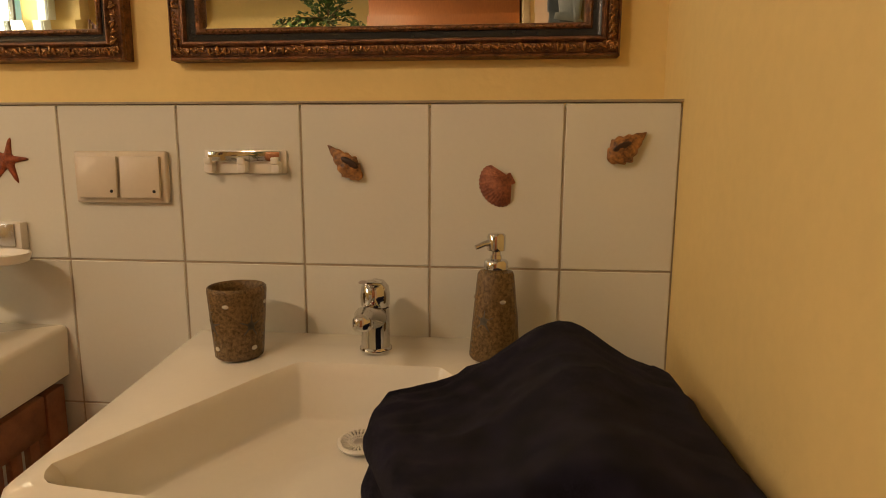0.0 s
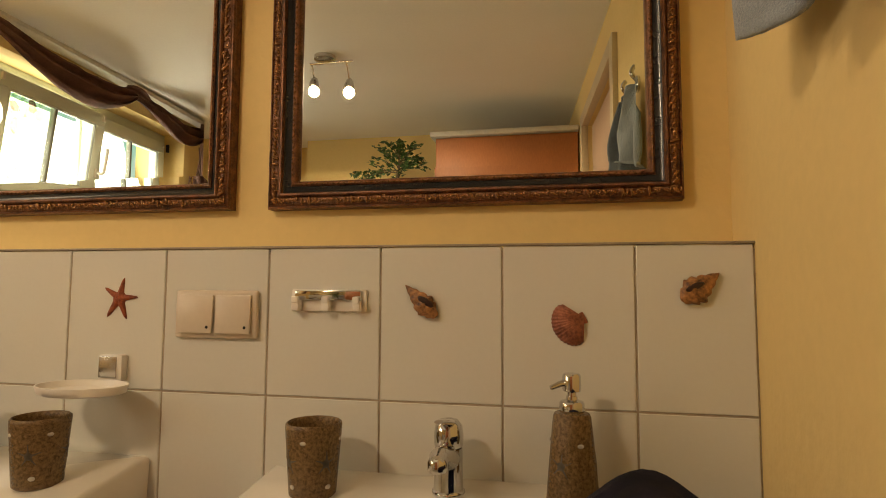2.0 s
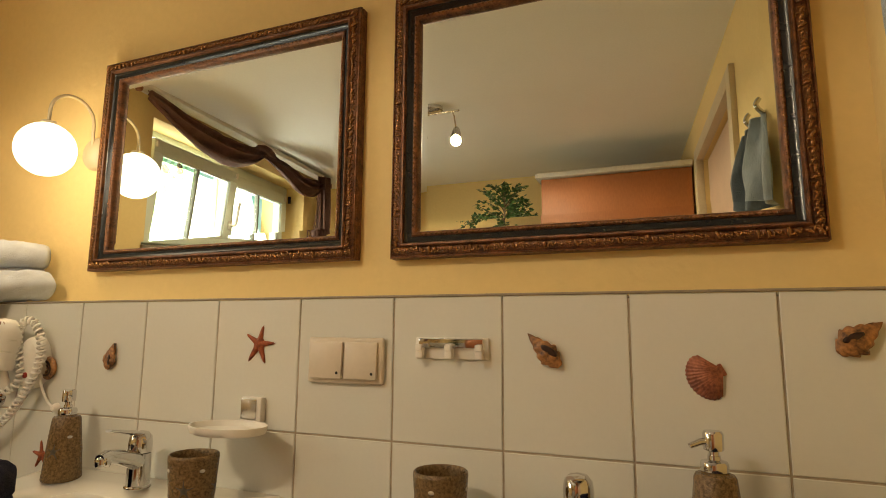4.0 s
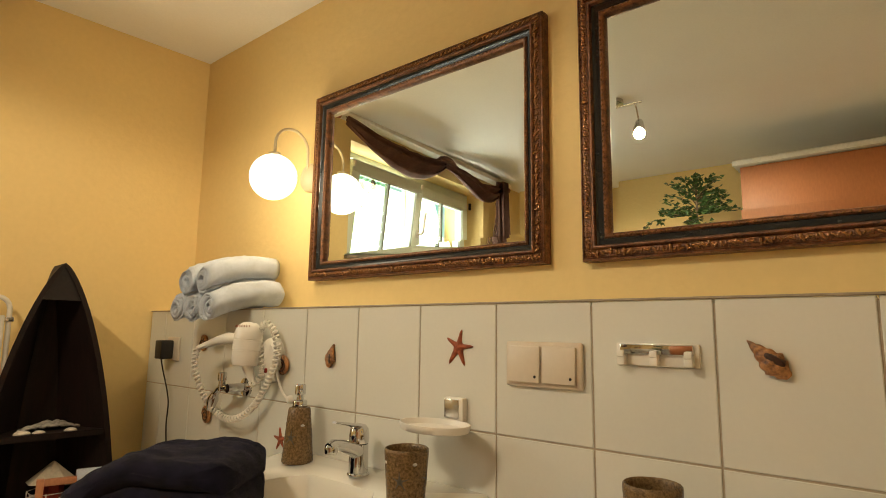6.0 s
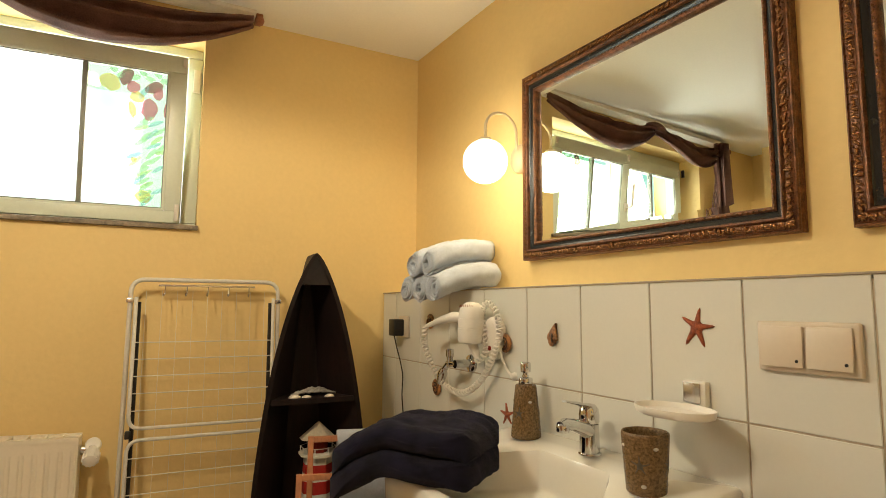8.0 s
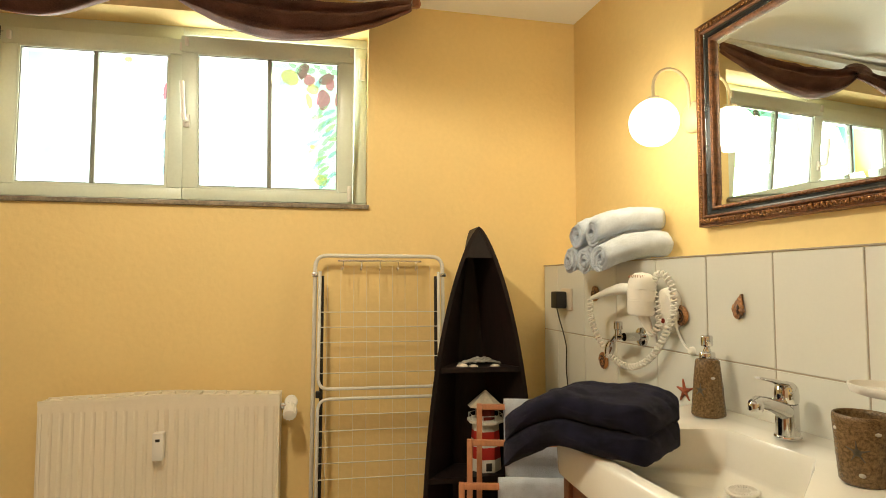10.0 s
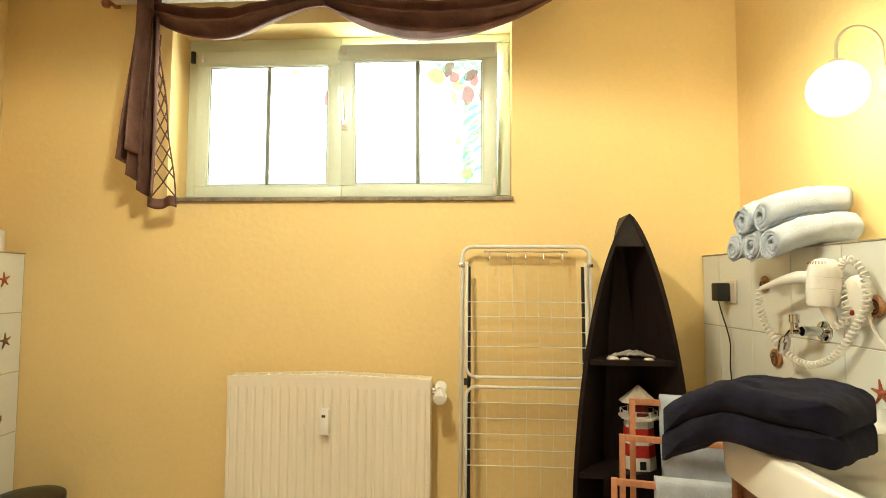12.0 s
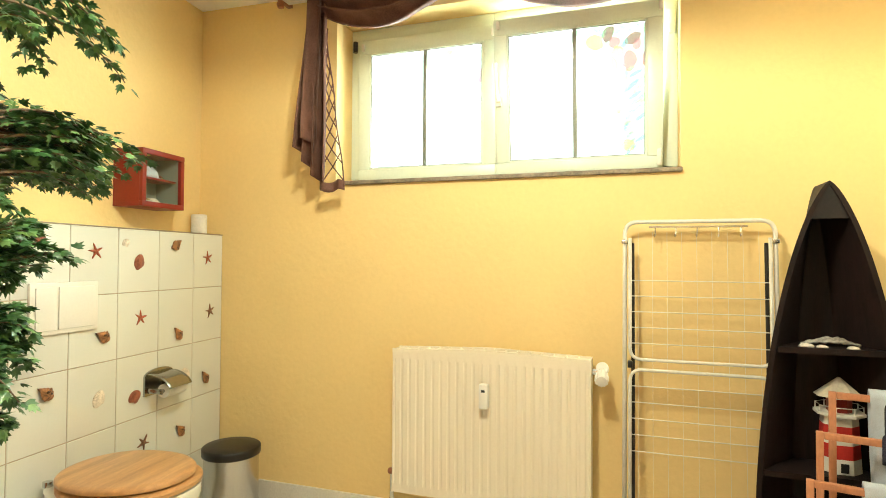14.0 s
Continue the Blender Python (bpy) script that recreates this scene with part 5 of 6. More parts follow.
def driftwood():
    t = thing("driftwood_piece", WM @ pose(BU - 0.015, BV + 0.085, 0.854), "flat grey piece of weathered driftwood", "driftwood")
    def f(s, q):
        return (-0.075 + 0.15 * s, (q - 0.5) * 0.05 * math.sin(math.pi * min(1, s * 0.9 + 0.08)), 0.004 + 0.022 * math.sin(math.pi * s) * (1 - abs(q - 0.5)) + wobble((s * 5, q * 3, 0), 0.006, 3))
    part("wood", sheet(24, 6, f, 0.006), mat("weathered_driftwood", (0.36, 0.33, 0.29), 0.8, var=0.3, scale=30), t, smooth=1)


driftwood()


def lighthouse():
    t = thing("toy_lighthouse", WM @ pose(0.316, 0.275, 0.504) @ Matrix.Diagonal((0.87, 0.87, 0.9, 1)), "red and white wooden model lighthouse with a pale roof", "lighthouse")
    def octo(r, z0, z1, r1=None):
        return lathe([(0, z0), (r, z0), (r1 or r, z1), (0, z1)], 8, pose(0, 0, 0, 0, 0, 22.5))
    hs = [(0.0, 0.045, 0), (0.045, 0.088, 1), (0.088, 0.112, 0), (0.112, 0.145, 1), (0.145, 0.175, 0)]
    for a, b, k in hs:
        ra, rb = 0.062 - 0.055 * a, 0.062 - 0.055 * b
        part("red_band" if k else "white_band", octo(ra, a, b, rb), REDP if k else WHITEPT, t, smooth=False)
    part("gallery", octo(0.073, 0.175, 0.184), WHITEPT, t, "white octagonal gallery", smooth=False)
    part("lantern", octo(0.036, 0.184, 0.232), REDL, t, "dark red lantern room", smooth=False)
    part("roof", octo(0.072, 0.232, 0.290, 0.004), mat("pale_roof", (0.62, 0.55, 0.42), 0.7, var=0.1), t, "pale pointed roof", smooth=False)
    for k in range(8):
        a = radians(45 * k + 22.5)
        part("rail_post", tube([(0.066 * math.cos(a), 0.066 * math.sin(a), 0.184), (0.066 * math.cos(a), 0.066 * math.sin(a), 0.206)], 0.002, 5), WHITEPT, t)
    part("railing", tube([(0.066 * math.cos(radians(45 * k + 22.5)), 0.066 * math.sin(radians(45 * k + 22.5)), 0.204) for k in range(8)], 0.0012, 5, True), WHITEPT, t)
    part("door", cube(-0.010, 0.012, 0.0565, 0.0595, 0.006, 0.034), BLACK, t, "dark door opening")


lighthouse()


# ---- stepped wooden towel stand ----
def towel_stand():
    M0 = pose(-2.135, -0.345, 0, 0, 0, 72.5)
    t = thing("towel_stand", M0, "salmon-stained wooden three-tier towel stand", "towel stand")
    E = 0.315
    tiers = [(-0.055, -0.03, 0.750), (-0.086, -0.095, 0.656), (-0.11, -0.162, 0.550)]
    for s0, y, z in tiers:
        for x in (s0, E):
            part("post", cube(x - 0.0085, x + 0.0085, y - 0.0085, y + 0.0085, 0.026, z, bevel=0.002), PINEW, t)
        part("rail", cube(s0 + 0.0087, E - 0.0087, y - 0.008, y + 0.008, z - 0.018, z - 0.001, bevel=0.002), PINEW, t)
    part("foot_rail", cube(E - 0.012, E + 0.012, -0.18, -0.012, 0.0, 0.025, bevel=0.002), PINEW, t)
    bm = prism([(-0.061, -0.012), (-0.037, -0.012), (-0.095, -0.18), (-0.119, -0.18)], 0.0, 0.025)
    part("foot_rail", bm, PINEW, t, smooth=False)
    for (s0, y, z), (a, b, d) in ((tiers[0], (0.026, 0.29, 0.34)), (tiers[2], (0.0, 0.28, 0.36))):
        tw = thing("draped_towel", M0 @ pose(0, y, z), "pale blue terry towel draped over a stand rail", "towel", "towels on the stand")
        def f(s, q, a=a, b=b, d=d):
            x = a + (b - a) * s
            k = q * 2 - 1
            rr = 0.018
            if abs(k) < 0.12:
                g = k / 0.12 * math.pi / 2
                yy, zz = rr * math.sin(g), 0.006 + rr * math.cos(g) - rr * 0.4
            else:
                yy = math.copysign(rr + 0.006 * math.sin(s * 9) * (abs(k) - 0.12), k)
                zz = 0.006 - rr * 0.4 - (abs(k) - 0.12) / 0.88 * d
            return (x + 0.004 * math.sin(8 * q), yy + wobble((x, zz, 3), 0.002, 60), zz)
        part("cloth", sheet(24, 60, f, 0.010), BLUET, tw, smooth=1)


towel_stand()


# ---- curtain ----
def curtain():
    t = thing("curtain_rail", WM @ pose(0, 0.075, 0), "white curtain rail along the ceiling above the window", "curtain rail")
    zc = 2.222
    part("rail", cube(0.55, 2.32, -0.035, 0.035, zc - 0.006, zc + 0.022, bevel=0.003), WHITEPT, t)
    for u in (0.535, 2.335):
        part("end_cap", lathe([(0, -0.018), (0.013, -0.014), (0.018, 0.0), (0.013, 0.014), (0, 0.018)], 16, pose(u, 0.005, zc - 0.018)), REDWOOD, t, "brown rail end knob")
        part("bracket", cube(u - 0.012, u + 0.012, -0.07, 0.012, zc - 0.004, zc + 0.012, bevel=0.002), REDWOOD, t)
    c = thing("swag_curtain", WM @ pose(0, 0.085, 0), "brown satin scarf curtain draped in two swags over the rail", "curtain")

    def swag(ua, ub, low, seed, skew=False, top=2.215):
        def f(s, q):
            u = ua + (ub - ua) * s
            hang = math.sin(math.pi * s) ** ((2.0 if s < 0.5 else 0.72) if skew else 0.85)
            zt = top - 0.05 * hang - 0.012
            zb = top - 0.060 - (low - 0.015) * hang
            z = zt + (zb - zt) * q
            ph = q * 5.4 * math.pi + seed + 1.5 * math.sin(math.pi * s) + 0.5 * math.sin(7 * s + seed)
            folds = 1.0 - 2.0 * abs(math.sin(ph * 0.5)) ** 0.7
            return (u, 0.036 + 0.078 * hang * math.sin(math.pi * q * 0.8) + 0.033 * folds * (0.35 + 0.65 * hang) + wobble((u * 2, z * 4, seed), 0.006, 4), z + 0.006 * folds)
        part("swag", sheet(56, 46, f, 0.002), CURT, c, "hanging satin swag", smooth=1)
    swag(1.43, 2.15, 0.166, 0.4, True)
    swag(0.56, 1.435, 0.180, 2.0)

    def knot(s, q):
        a = q * 2 * math.pi
        r = 0.021 * math.sin(math.pi * (0.12 + 0.76 * s)) ** 0.6 * (1 + 0.22 * math.sin(5 * a + 3 * s))
        return (1.34 + 0.18 * s, 0.046 + r * math.cos(a) * 1.1, 2.180 + 0.012 * math.sin(math.pi * s) + r * math.sin(a))
    part("knot", sheet(14, 28, knot), CURT, c, smooth=1)

    def tail_layer(ua, ub, ga, gb, z1, slope, v, nf, ph):
        def tail(s, q):
            u0, u1 = ua + ga * q, ub + gb * q
            u = u0 + (u1 - u0) * s
            fo = math.sin(s * nf * math.pi + 0.5 * q + ph)
            zb = z1 + slope * s + 0.006 * fo
            z = 2.202 - 0.012 * (1 - 2 * abs(s - 0.5)) * (q - 1) + (zb - 2.202) * q
            return (u + 0.003 * math.sin(6 * q + ph) - 0.006 * fo * q, v + 0.036 * fo * (0.50 + 0.50 * q) + 0.03, z)
        part("tail", sheet(60, 40, tail, 0.002), CURT, c, "gathered satin tail", smooth=1)
    tail_layer(2.070, 2.120, 0.0, 0.015, 1.410, 0.02, 0.012, 2.4, 0.3)
    tail_layer(2.083, 2.133, 0.030, 0.030, 1.470, 0.015, 0.030, 1.9, 1.4)
    tail_layer(2.086, 2.136, 0.070, 0.068, 1.535, 0.010, 0.034, 1.5, 2.9)
    tail_layer(2.072, 2.132, 0.022, 0.022, 1.575, 0.0, 0.056, 1.6, 2.5)
    # crochet net along the inner edge of the tail
    bm = bmesh.new()
    def nv(a, z):
        w = 0.016 + 0.085 * max(0.0, (2.0 - z) / 0.6)
        return (2.098 - w * a, 0.028 + 0.006 * math.sin(z * 20), z)
    for k in range(8):
        z0 = 1.415 + k * 0.072
        for a, b in ((0, 1), (1, 0)):
            tube([nv(a, z0), nv((a + b) / 2, z0 + 0.06), nv(b, z0 + 0.12)], 0.0028, 5, bm=bm)
    tube([nv(1, 1.395 + 0.055 * k) for k in range(13)], 0.003, 5, bm=bm)
    part("net_edge", bm, CURT, c, "diamond net insert")
    part("hem", sheet(14, 3, lambda s, q: (1.995 + 0.115 * s, 0.026 + 0.01 * math.sin(s * 9), 1.415 - 0.04 * q + 0.006 * math.sin(s * 7)), 0.003), CURT, c, smooth=1)


curtain()


# ---- far wall: cabinet, candle, paper, flush plate, toilet, bin ----
def red_cabinet():
    t = thing("red_wall_cabinet", pose(-2.352, FAR, 1.292), "small red lacquered wall cabinet with a glass door", "cabinet")
    w, d, h = 0.117, 0.135, 0.224
    th = 0.012
    bm = bmesh.new()
    box(bm, -w, -w + th, 0, d - 0.016, 0, h, 0.001)
    box(bm, w - th, w, 0, d - 0.016, 0, h, 0.001)
    box(bm, -w + th, w - th, 0, d - 0.016, 0, th, 0.001)
    box(bm, -w + th, w - th, 0, d - 0.016, h - th, h, 0.001)
    box(bm, -w + th, w - th, 0, 0.006, th, h - th)
    part("body", bm, REDL, t)
    # added inner panels: their grey-green stands in for the door glass's reflection
    part("back_reflection_tone", cube(-w + th + 0.001, w - th - 0.001, 0.0065, 0.009, th + 0.001, h - th - 0.001), mat("grey_green_glass_reflection", (0.22, 0.25, 0.21), 0.5, var=0.1), t, "added back panel in the grey-green of the glass reflection")
    REFLECT = mat("grey_green_side_reflection", (0.26, 0.29, 0.25), 0.4, var=0.1)
    for x in (-w + th + 0.0005, w - th - 0.0025):
        part("side_reflection_tone", cube(x, x + 0.002, 0.0095, d - 0.017, th + 0.001, h - th - 0.001), REFLECT, t)
    part("shelf", cube(-w + th + 0.003, w - th - 0.003, 0.0095, d - 0.03, h * 0.5, h * 0.5 + 0.008), REDL, t)
    bm = bmesh.new()
    f = 0.020
    for q in ((-w, w, 0, f), (-w, w, h - f, h), (-w, -w + f, f, h - f), (w - f, w, f, h - f)):
        box(bm, q[0], q[1], d - 0.0155, d, q[2], q[3], 0.001)
    dr = part("door", bm, REDL, t, "red framed glass door")
    p = part("door_glass", cube(-w + f - 0.003, w - f + 0.003, d - 0.010, d - 0.007, f - 0.003, h - f + 0.003), GLASS, dr)
    p.visible_shadow = False
    for z in (f + 0.004, h - f - 0.010):
        part("clip", cube(w - f - 0.018, w - f, d - 0.007, d + 0.0015, z, z + 0.006), CHROME, dr)
    for x, z, s, mm, nm in ((-0.02, 0.012, 0.03, SHELL_W, "stored white shell"), (0.045, 0.012, 0.022, SHELL_W, "stored cream shell"), (0.015, h * 0.5 + 0.008, 0.046, BLUET, "stored folded cloth"), (-0.06, h * 0.5 + 0.008, 0.02, STEEL, "small steel tin")):
        o = thing("stored_item", pose(-2.352 + x, FAR + 0.06, 1.292 + z), nm + " inside the red cabinet", "ornament", "things in the red cabinet")
        part("form", lathe([(0, s * 1.1), (s * 0.5, s), (s * 0.95, s * 0.55), (s, 0.1 * s), (s * 0.8, 0), (0, 0)], 20), mm, o, smooth=1)


red_cabinet()
_t = thing("pillar_candle", pose(-2.655, -2.745, LEDGE + 0.001), "white pillar candle on the tiled ledge", "candle")
part("wax", lathe([(0, 0), (0.034, 0), (0.034, 0.085), (0.031, 0.090), (0.014, 0.088), (0, 0.084)], 28), WHITEPT, _t)
part("wick", tube([(0, 0, 0.084), (0.002, 0, 0.094)], 0.0015, 5), BLACK, _t)


def paper_holder():
    DULLCHROME = mat("dull_chrome", (0.36, 0.37, 0.36), 0.16, metal=1.0, var=0.05, scale=25)
    t = thing("toilet_paper_holder", pose(-2.335, FARP, 0.60), "chrome toilet paper holder with a curved cover", "paper holder")
    arch = [(-0.078, -0.04), (0.078, -0.04)] + [(0.078 * math.cos(math.pi * k / 14), 0.034 + 0.026 * math.sin(math.pi * k / 14)) for k in range(15)]
    bm = prism(arch, 0, 0.008)
    bm.transform(pose(0, 0, 0, 90) @ Matrix.Scale(-1, 4, (0, 0, 1)))
    part("wall_plate", bm, DULLCHROME, t, "arched chrome wall plate", smooth=30)

    def f(s, q):
        a = radians(96 - 78 * q)
        return (-0.064 + 0.128 * s, 0.012 + 0.088 * math.cos(a) + 0.012 * q, -0.028 + 0.072 * math.sin(a))
    part("cover", sheet(6, 18, f, 0.002), DULLCHROME, t, "curved chrome cover", smooth=1)
    part("roll", lathe([(0.010, -0.052), (0.026, -0.052), (0.026, 0.052), (0.010, 0.052)], 32, pose(0, 0.070, -0.018, 0, 90)), WHITEPT, t, "nearly used-up white paper roll")
    for x in (-0.068, 0.068):
        part("side_arm", cube(x - 0.003, x + 0.003, 0.004, 0.080, -0.028, -0.008, bevel=0.002), DULLCHROME, t)
    part("pin", tube([(0.080, 0.07, -0.018), (-0.080, 0.07, -0.018)], 0.007, 10), DULLCHROME, t)


paper_holder()
_t = thing("flush_plate", pose(-1.905, FARP, 0.930), "white dual flush plate on the tiles", "flush plate")
part("plate", cube(-0.125, 0.125, 0, 0.012, -0.082, 0.082, bevel=0.003), WHITEP, _t)
part("button", cube(-0.110, 0.03, 0.0125, 0.018, -0.068, 0.068, bevel=0.003), WHITEP, _t)
part("button", cube(0.036, 0.110, 0.0125, 0.018, -0.068, 0.068, bevel=0.003), WHITEP, _t)


def toilet():
    t = thing("wall_hung_toilet", pose(-1.925, FARP, 0), "white wall-hung toilet with a wooden lid", "toilet")
    def oval(w, l, y0, z, n=40, k=2.3):
        pts = []
        for i in range(n):
            a = 2 * math.pi * i / n
            c, s = math.cos(a), math.sin(a)
            yy = y0 + l / 2 + l / 2 * math.copysign(abs(s) ** (2 / k), s)
            pts.append((w / 2 * math.copysign(abs(c) ** (2 / k), c) * (1 - 0.10 * (yy - y0) / l), yy, z))
        return pts
    def loft(loops, cap=True):
        bm = bmesh.new()
        V = [[bm.verts.new(p) for p in l] for l in loops]
        n = len(V[0])
        for a, b in zip(V, V[1:]):
            for i in range(n):
                bm.faces.new((a[i], a[(i + 1) % n], b[(i + 1) % n], b[i]))
        bm.faces.new(V[0]), bm.faces.new(V[-1])
        return bm
    part("bowl", loft([oval(0.20, 0.30, 0.0, 0.06), oval(0.27, 0.40, 0.0, 0.16), oval(0.33, 0.45, 0.0, 0.29), oval(0.36, 0.47, 0.0, 0.36), oval(0.36, 0.47, 0.0, 0.385)]), CERAMIC, t, "white ceramic bowl", smooth=50)
    part("seat", loft([oval(0.355, 0.405, 0.055, 0.387), oval(0.372, 0.418, 0.05, 0.391), oval(0.372, 0.418, 0.05, 0.402), oval(0.355, 0.405, 0.055, 0.407)]), OAK, t, "varnished wooden seat ring", smooth=50)
    part("lid", loft([oval(0.355, 0.398, 0.045, 0.411, k=2.1), oval(0.37, 0.410, 0.040, 0.415, k=2.1), oval(0.37, 0.410, 0.040, 0.424, k=2.1), oval(0.360, 0.402, 0.044, 0.429, k=2.1), oval(0.325, 0.370, 0.058, 0.4325, k=2.1)]), OAK, t, "varnished light wooden lid", smooth=50)
    for x in (-0.09, 0.09):
        part("hinge", lathe([(0, 0.386), (0.014, 0.386), (0.014, 0.402), (0, 0.405)], 14, pose(x, 0.03, 0)), CHROME, t)


toilet()


def bin_():
    t = thing("pedal_bin", pose(-2.525, -2.475, 0), "polished steel pedal bin with a black lid", "bin")
    part("body", lathe([(0, 0.02), (0.108, 0.02), (0.110, 0.03), (0.110, 0.277), (0, 0.277)], 40), STEEL, t, "polished steel drum")
    part("base", lathe([(0, 0), (0.114, 0), (0.115, 0.018), (0.111, 0.024), (0, 0.024)], 40), BLACK, t)
    part("lid", lathe([(0.114, 0.276), (0.1175, 0.279), (0.1180, 0.303), (0.1165, 0.308), (0.111, 0.3115), (0.06, 0.316), (0, 0.317)], 40), BLACK, t, "black plastic lid", smooth=50)
    part("pedal", cube(0.09, 0.135, -0.02, 0.02, 0.012, 0.022, bevel=0.003), BLACK, t)
    part("hinge", cube(-0.122, -0.1, -0.03, 0.03, 0.25, 0.285, bevel=0.004), BLACK, t)


bin_()


# ---- tall cupboard reflected in the mirrors ----
def cupboard():
    X0, X1, Y0, Y1 = -1.0, -0.17, -2.62, -2.10
    t = thing("tall_cupboard", pose(0, 0, 0), "tall orange-brown cupboard with a white top moulding", "cupboard")
    part("carcass", cube(X0, X1, Y0, Y1 - 0.02, 0, 2.045), ORANGEW, t)
    d = part("door", cube(X0 + 0.002, X1 - 0.002, Y1 - 0.0195, Y1, 0.06, 2.04, bevel=0.002), ORANGEW, t, "plain orange-brown door")
    hx = X0 + 0.032
    part("handle", tube(rounded([(hx, Y1, 1.0), (hx, Y1 + 0.03, 1.0), (hx, Y1 + 0.03, 1.12), (hx, Y1, 1.12)], 0.01), 0.005, 8), STEEL, d)
    part("top_moulding", cube(X0 - 0.03, X1 + 0.004, Y0, Y1 + 0.03, 2.046, 2.075, bevel=0.004), WHITEPT, t, "white top moulding")


cupboard()


def door():
    m = Matrix.Translation((east(DY0), DY0, 0)) @ pose(0, 0, 0, 0, 0, math.degrees(math.atan2(-1, -0.07)))
    ln = (DY0 - DY1) * math.hypot(1, 0.07)
    t = tagged(thing("door_1", m, "pale wooden door in a cream door frame", "door"), kind="structure")
    FR = mat("cream_door_frame", (0.62, 0.50, 0.33), 0.5, var=0.05)
    for a, b in ((-0.06, 0.004), (ln - 0.004, ln + 0.06)):
        part("jamb", cube(a, b, -0.02, 0.015, 0, DZ + 0.06, bevel=0.003), FR, t)
    part("head", cube(0.005, ln - 0.005, -0.02, 0.015, DZ - 0.004, DZ + 0.06, bevel=0.003), FR, t)
    part("leaf", cube(0.006, ln - 0.006, 0.035, 0.075, 0.006, DZ - 0.006, bevel=0.002), mat("pale_pink_door", (0.60, 0.42, 0.30), 0.5, var=0.05), t, "pale door leaf")
    part("handle", tube(rounded([(0.07, 0.035, 1.02), (0.07, -0.012, 1.02), (0.18, -0.012, 1.02)], 0.012), 0.008, 10), STEEL, t)


door()


# ---- tall houseplant ----
def houseplant():
    X, Y = -1.25, -2.18
    t = thing("potted_ivy_tree", pose(X, Y, 0), "tall leafy green ivy-leaved houseplant in a pot", "plant")
    part("pot", lathe([(0, 0), (0.11, 0), (0.14, 0.24), (0.15, 0.25), (0.15, 0.27), (0.135, 0.27), (0.13, 0.23), (0, 0.23)], 32), TERRA, t)
    part("soil", lathe([(0, 0.236), (0.128, 0.236), (0.12, 0.243), (0, 0.246)], 24), SOIL, t)
    rnd = random.Random(12)
    part("trunk", tube([(0, 0, 0.23), (0.015, 0.01, 0.6), (-0.01, 0.0, 1.0), (0.01, 0.01, 1.4), (0.0, 0.0, 2.0)], [0.018, 0.016, 0.013, 0.010, 0.005], 10), BARK, t, smooth=1)
    lb, lv, lv2 = bmesh.new(), bmesh.new(), bmesh.new()
    outline = [(0, 0), (0.30, 0.06), (0.52, 0.30), (0.30, 0.36), (0.36, 0.66), (0.14, 0.58), (0, 1.0), (-0.14, 0.58), (-0.36, 0.66), (-0.30, 0.36), (-0.52, 0.30), (-0.30, 0.06)]
    def leaf(bm, p, d, size):
        d = d.normalized()
        side = d.cross(Vector((0, 0, 1)))
        if side.length < 0.1:
            side = Vector((1, 0, 0))
        side.normalize()
        up = side.cross(d)
        roll = rnd.uniform(-0.7, 0.7)
        s2, u2 = side * math.cos(roll) + up * math.sin(roll), up * math.cos(roll) - side * math.sin(roll)
        vs = [bm.verts.new(p + size * (d * y + s2 * x - u2 * (0.25 * abs(x) + 0.22 * y * y))) for x, y in outline]
        c = bm.verts.new(p + size * (d * 0.42 - u2 * 0.01))
        for k in range(len(vs)):
            bm.faces.new((vs[k], vs[(k + 1) % len(vs)], c))
    def bough(z0, a, ln, rise, sag, many):
        pts = []
        for k in range(11):
            q = k / 10
            pts.append(Vector((math.cos(a + 0.25 * q) * ln * q, math.sin(a + 0.25 * q) * ln * q, z0 + rise * q - sag * q * q)))
        tube(pts, [0.004 * (1 - 0.75 * k / 10) for k in range(11)], 5, bm=lb)
        for k in range(2, 11):
            for j in range(many):
                d = (pts[k] - pts[k - 1]).normalized() + Vector((rnd.uniform(-1, 1), rnd.uniform(-1, 1), rnd.uniform(-0.45, 0.35))) * 0.95
                p = pts[k - 1].lerp(pts[k], rnd.random()) + d.normalized() * rnd.uniform(0.008, 0.028)
                leaf(lv2 if rnd.random() < 0.22 else lv, p, d, rnd.uniform(0.019, 0.031))
    # tiers of boughs: (count, low, high, azimuth from, to, length from, to, rise, sag)
    for n, za, zb, aa, ab, la, lb_, rise, sag in ((30, 1.24, 1.38, 140, 215, 0.18, 0.33, 0.10, 0.10), (10, 1.29, 1.35, 165, 190, 0.28, 0.36, 0.06, 0.09),
                                                   (14, 1.58, 1.76, 140, 205, 0.18, 0.32, 0.05, 0.12), (20, 1.02, 1.13, 140, 215, 0.07, 0.18, 0.08, 0.06),
                                                   (12, 0.86, 0.97, 150, 210, 0.04, 0.12, 0.08, 0.06), (5, 0.72, 0.80, 150, 210, 0.03, 0.09, 0.08, 0.06),
                                                   (30, 0.80, 1.70, 225, 430, 0.10, 0.22, 0.12, 0.12), (20, 1.78, 1.94, 0, 360, 0.08, 0.18, 0.14, 0.07), (10, 1.74, 1.82, 150, 210, 0.14, 0.22, 0.12, 0.06), (10, 1.74, 1.82, -30, 60, 0.14, 0.24, 0.10, 0.06)):
        for k in range(n):
            bough(rnd.uniform(za, zb), radians(rnd.uniform(aa, ab)), rnd.uniform(la, lb_), rise * rnd.uniform(0.6, 1.3), sag * rnd.uniform(0.6, 1.3), 4)
    part("twig_mass", lb, BARK, t, smooth=1)
    part("crown", lv, LEAF, t, "dense dark green lobed leaves", smooth=False)
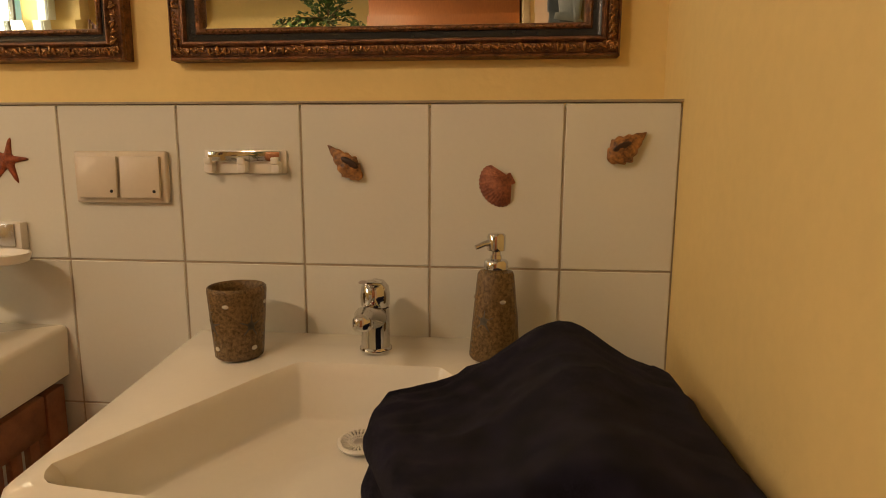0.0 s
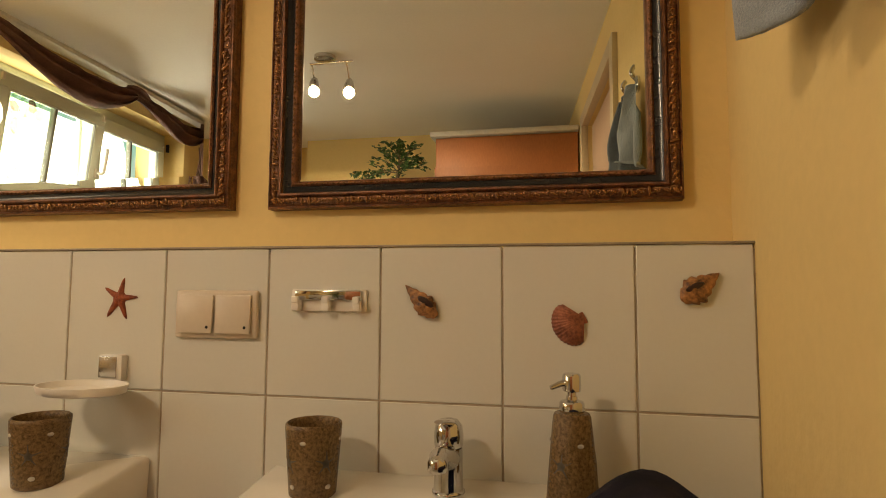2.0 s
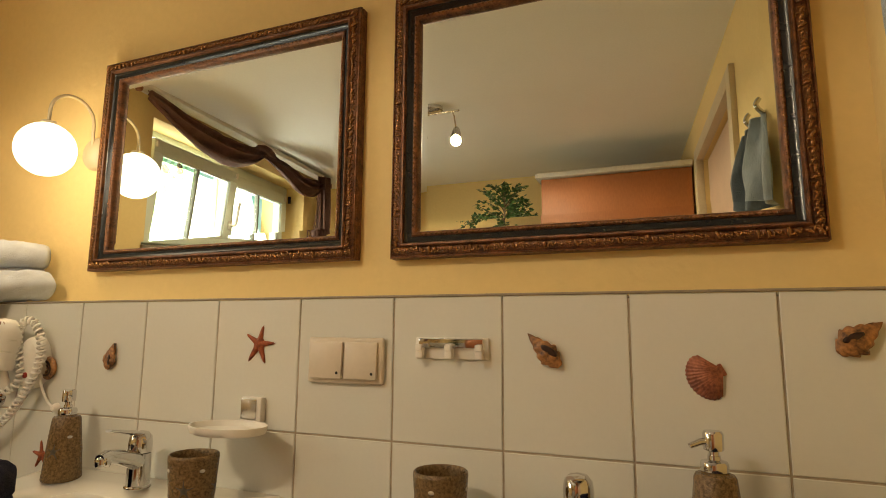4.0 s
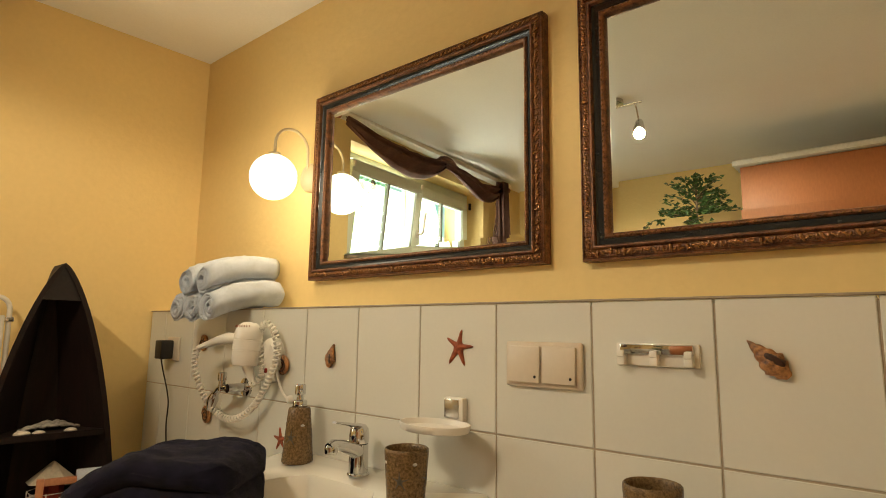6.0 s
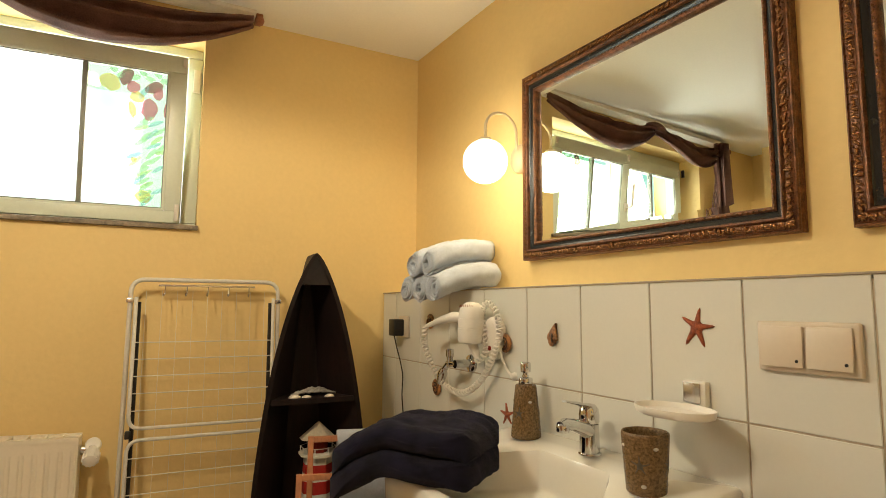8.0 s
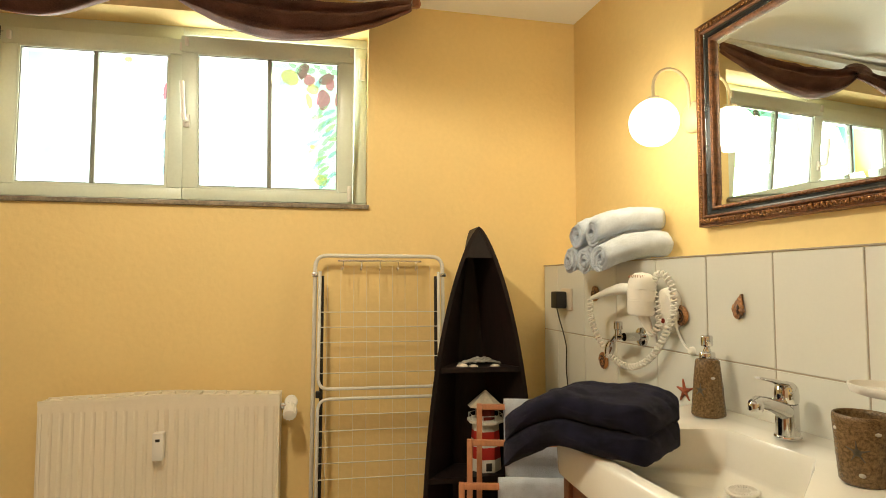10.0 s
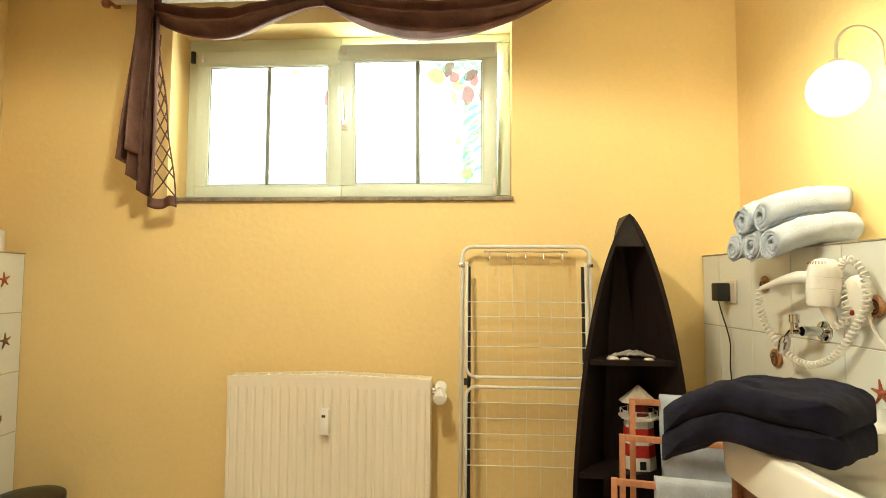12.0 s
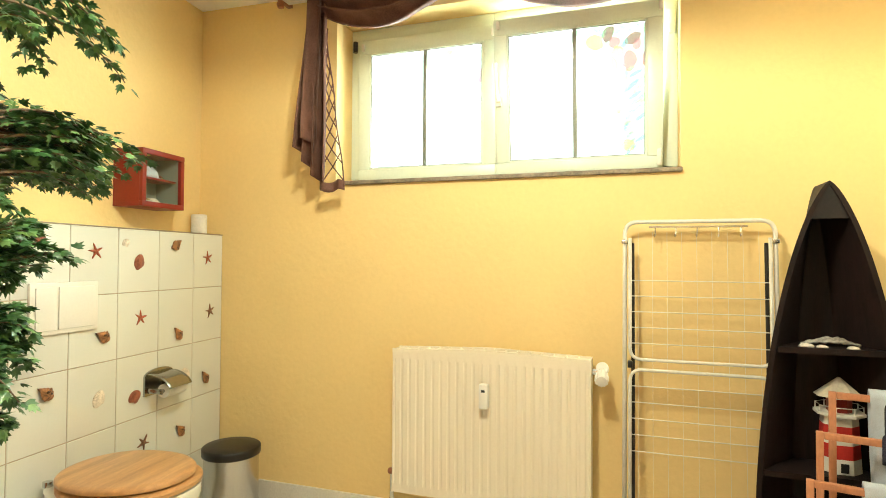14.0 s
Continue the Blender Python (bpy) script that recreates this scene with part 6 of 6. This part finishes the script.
    part("young_leaves", lv2, LEAF_L, t, "paler young green leaves", smooth=False)


houseplant()


# ---- baseboard, tiles and other pieces ----
bm = cube(0.0, 2.70, 0.0, 0.010, 0.0, 0.10, bevel=0.002)
bm.transform(WM)
structure("baseboard", bm, FLOORT, "grey tile baseboard below the window wall", "baseboard")


def tile_mesh(w, h, d=0.008):
    bm = cube(0, w, 0, d, 0, h)
    es = [e for e in bm.edges if all(v.co.y < d / 2 for v in e.verts)]
    bmesh.ops.bevel(bm, geom=es, offset=0.0012, segments=1, affect="EDGES")
    return mesh_of("tile", bm, False)


def tiling(parent, xs, zs, y, flip=False, gap=0.0032):
    cache = {}
    for i in range(len(xs) - 1):
        for j in range(len(zs) - 1):
            w, h = xs[i + 1] - xs[i] - gap, zs[j + 1] - zs[j] - gap
            key = (round(w, 4), round(h, 4))
            if key not in cache:
                cache[key] = tile_mesh(w, h)
                cache[key].materials.append(TILE)
            o = new("tile", cache[key])
            o.parent = parent
            o.location = (xs[i + 1] - gap / 2 if flip else xs[i] + gap / 2, y, zs[j] + gap / 2)
            if flip:
                o.rotation_euler = (0, 0, math.pi)


_xs = [-2.497] + [-0.18 - 0.2 * k for k in range(11, -1, -1)] + [-0.014]
_zs = [0.0, 0.2, 0.45, 0.70, 0.95, 1.2]
_hn, _hs = bpy.data.objects["half_wall_north"], bpy.data.objects["half_wall_south"]
tiling(_hn, _xs, _zs, 0.0)
tiling(_hs, [-2.738, -2.537, -2.332, -2.127, -1.927, -1.727, -1.527, -1.327, -1.127, -1.0], [0.0, 0.252, 0.489, 0.726, 0.963, 1.2], FARP, True)
for _par, _a in ((_hn, (-2.499, -0.013, -0.003, 0.009)), (_hs, (-2.738, -1.0, FARP - 0.009, FARP + 0.003))):
    part("edge_trim", cube(*_a, LEDGE - 0.0008, LEDGE + 0.003, bevel=0.001), TRIM, _par, "grey-brown plastic edge trim")
# ledge caps
for _par, _y0, _y1, _x in ((_hn, 0.0095, BACK - 0.001, _xs), (_hs, FAR + 0.001, FARP - 0.0095, [-2.738, -2.537, -2.332, -2.127, -1.927, -1.727, -1.527, -1.327, -1.127, -1.0])):
    for a, b in zip(_x, _x[1:]):
        bm = cube(a + 0.0016, b - 0.0016, _y0, _y1, LEDGE - 0.0075, LEDGE - 0.001, bevel=0.0008, seg=1)
        part("ledge_tile", bm, TILE, _par, smooth=False)
_fl = bpy.data.objects["floor"]
_fm = mesh_of("floor_tile", cube(0, 0.297, 0, 0.297, -0.0075, 0, bevel=0.001, seg=1))
_fm.materials.append(FLOORT)
for i in range(10):
    for j in range(10):
        o = new("floor_tile", _fm)
        o.parent = _fl
        o.location = (-2.9 + 0.3 * i, -2.85 + 0.3 * j, 0)
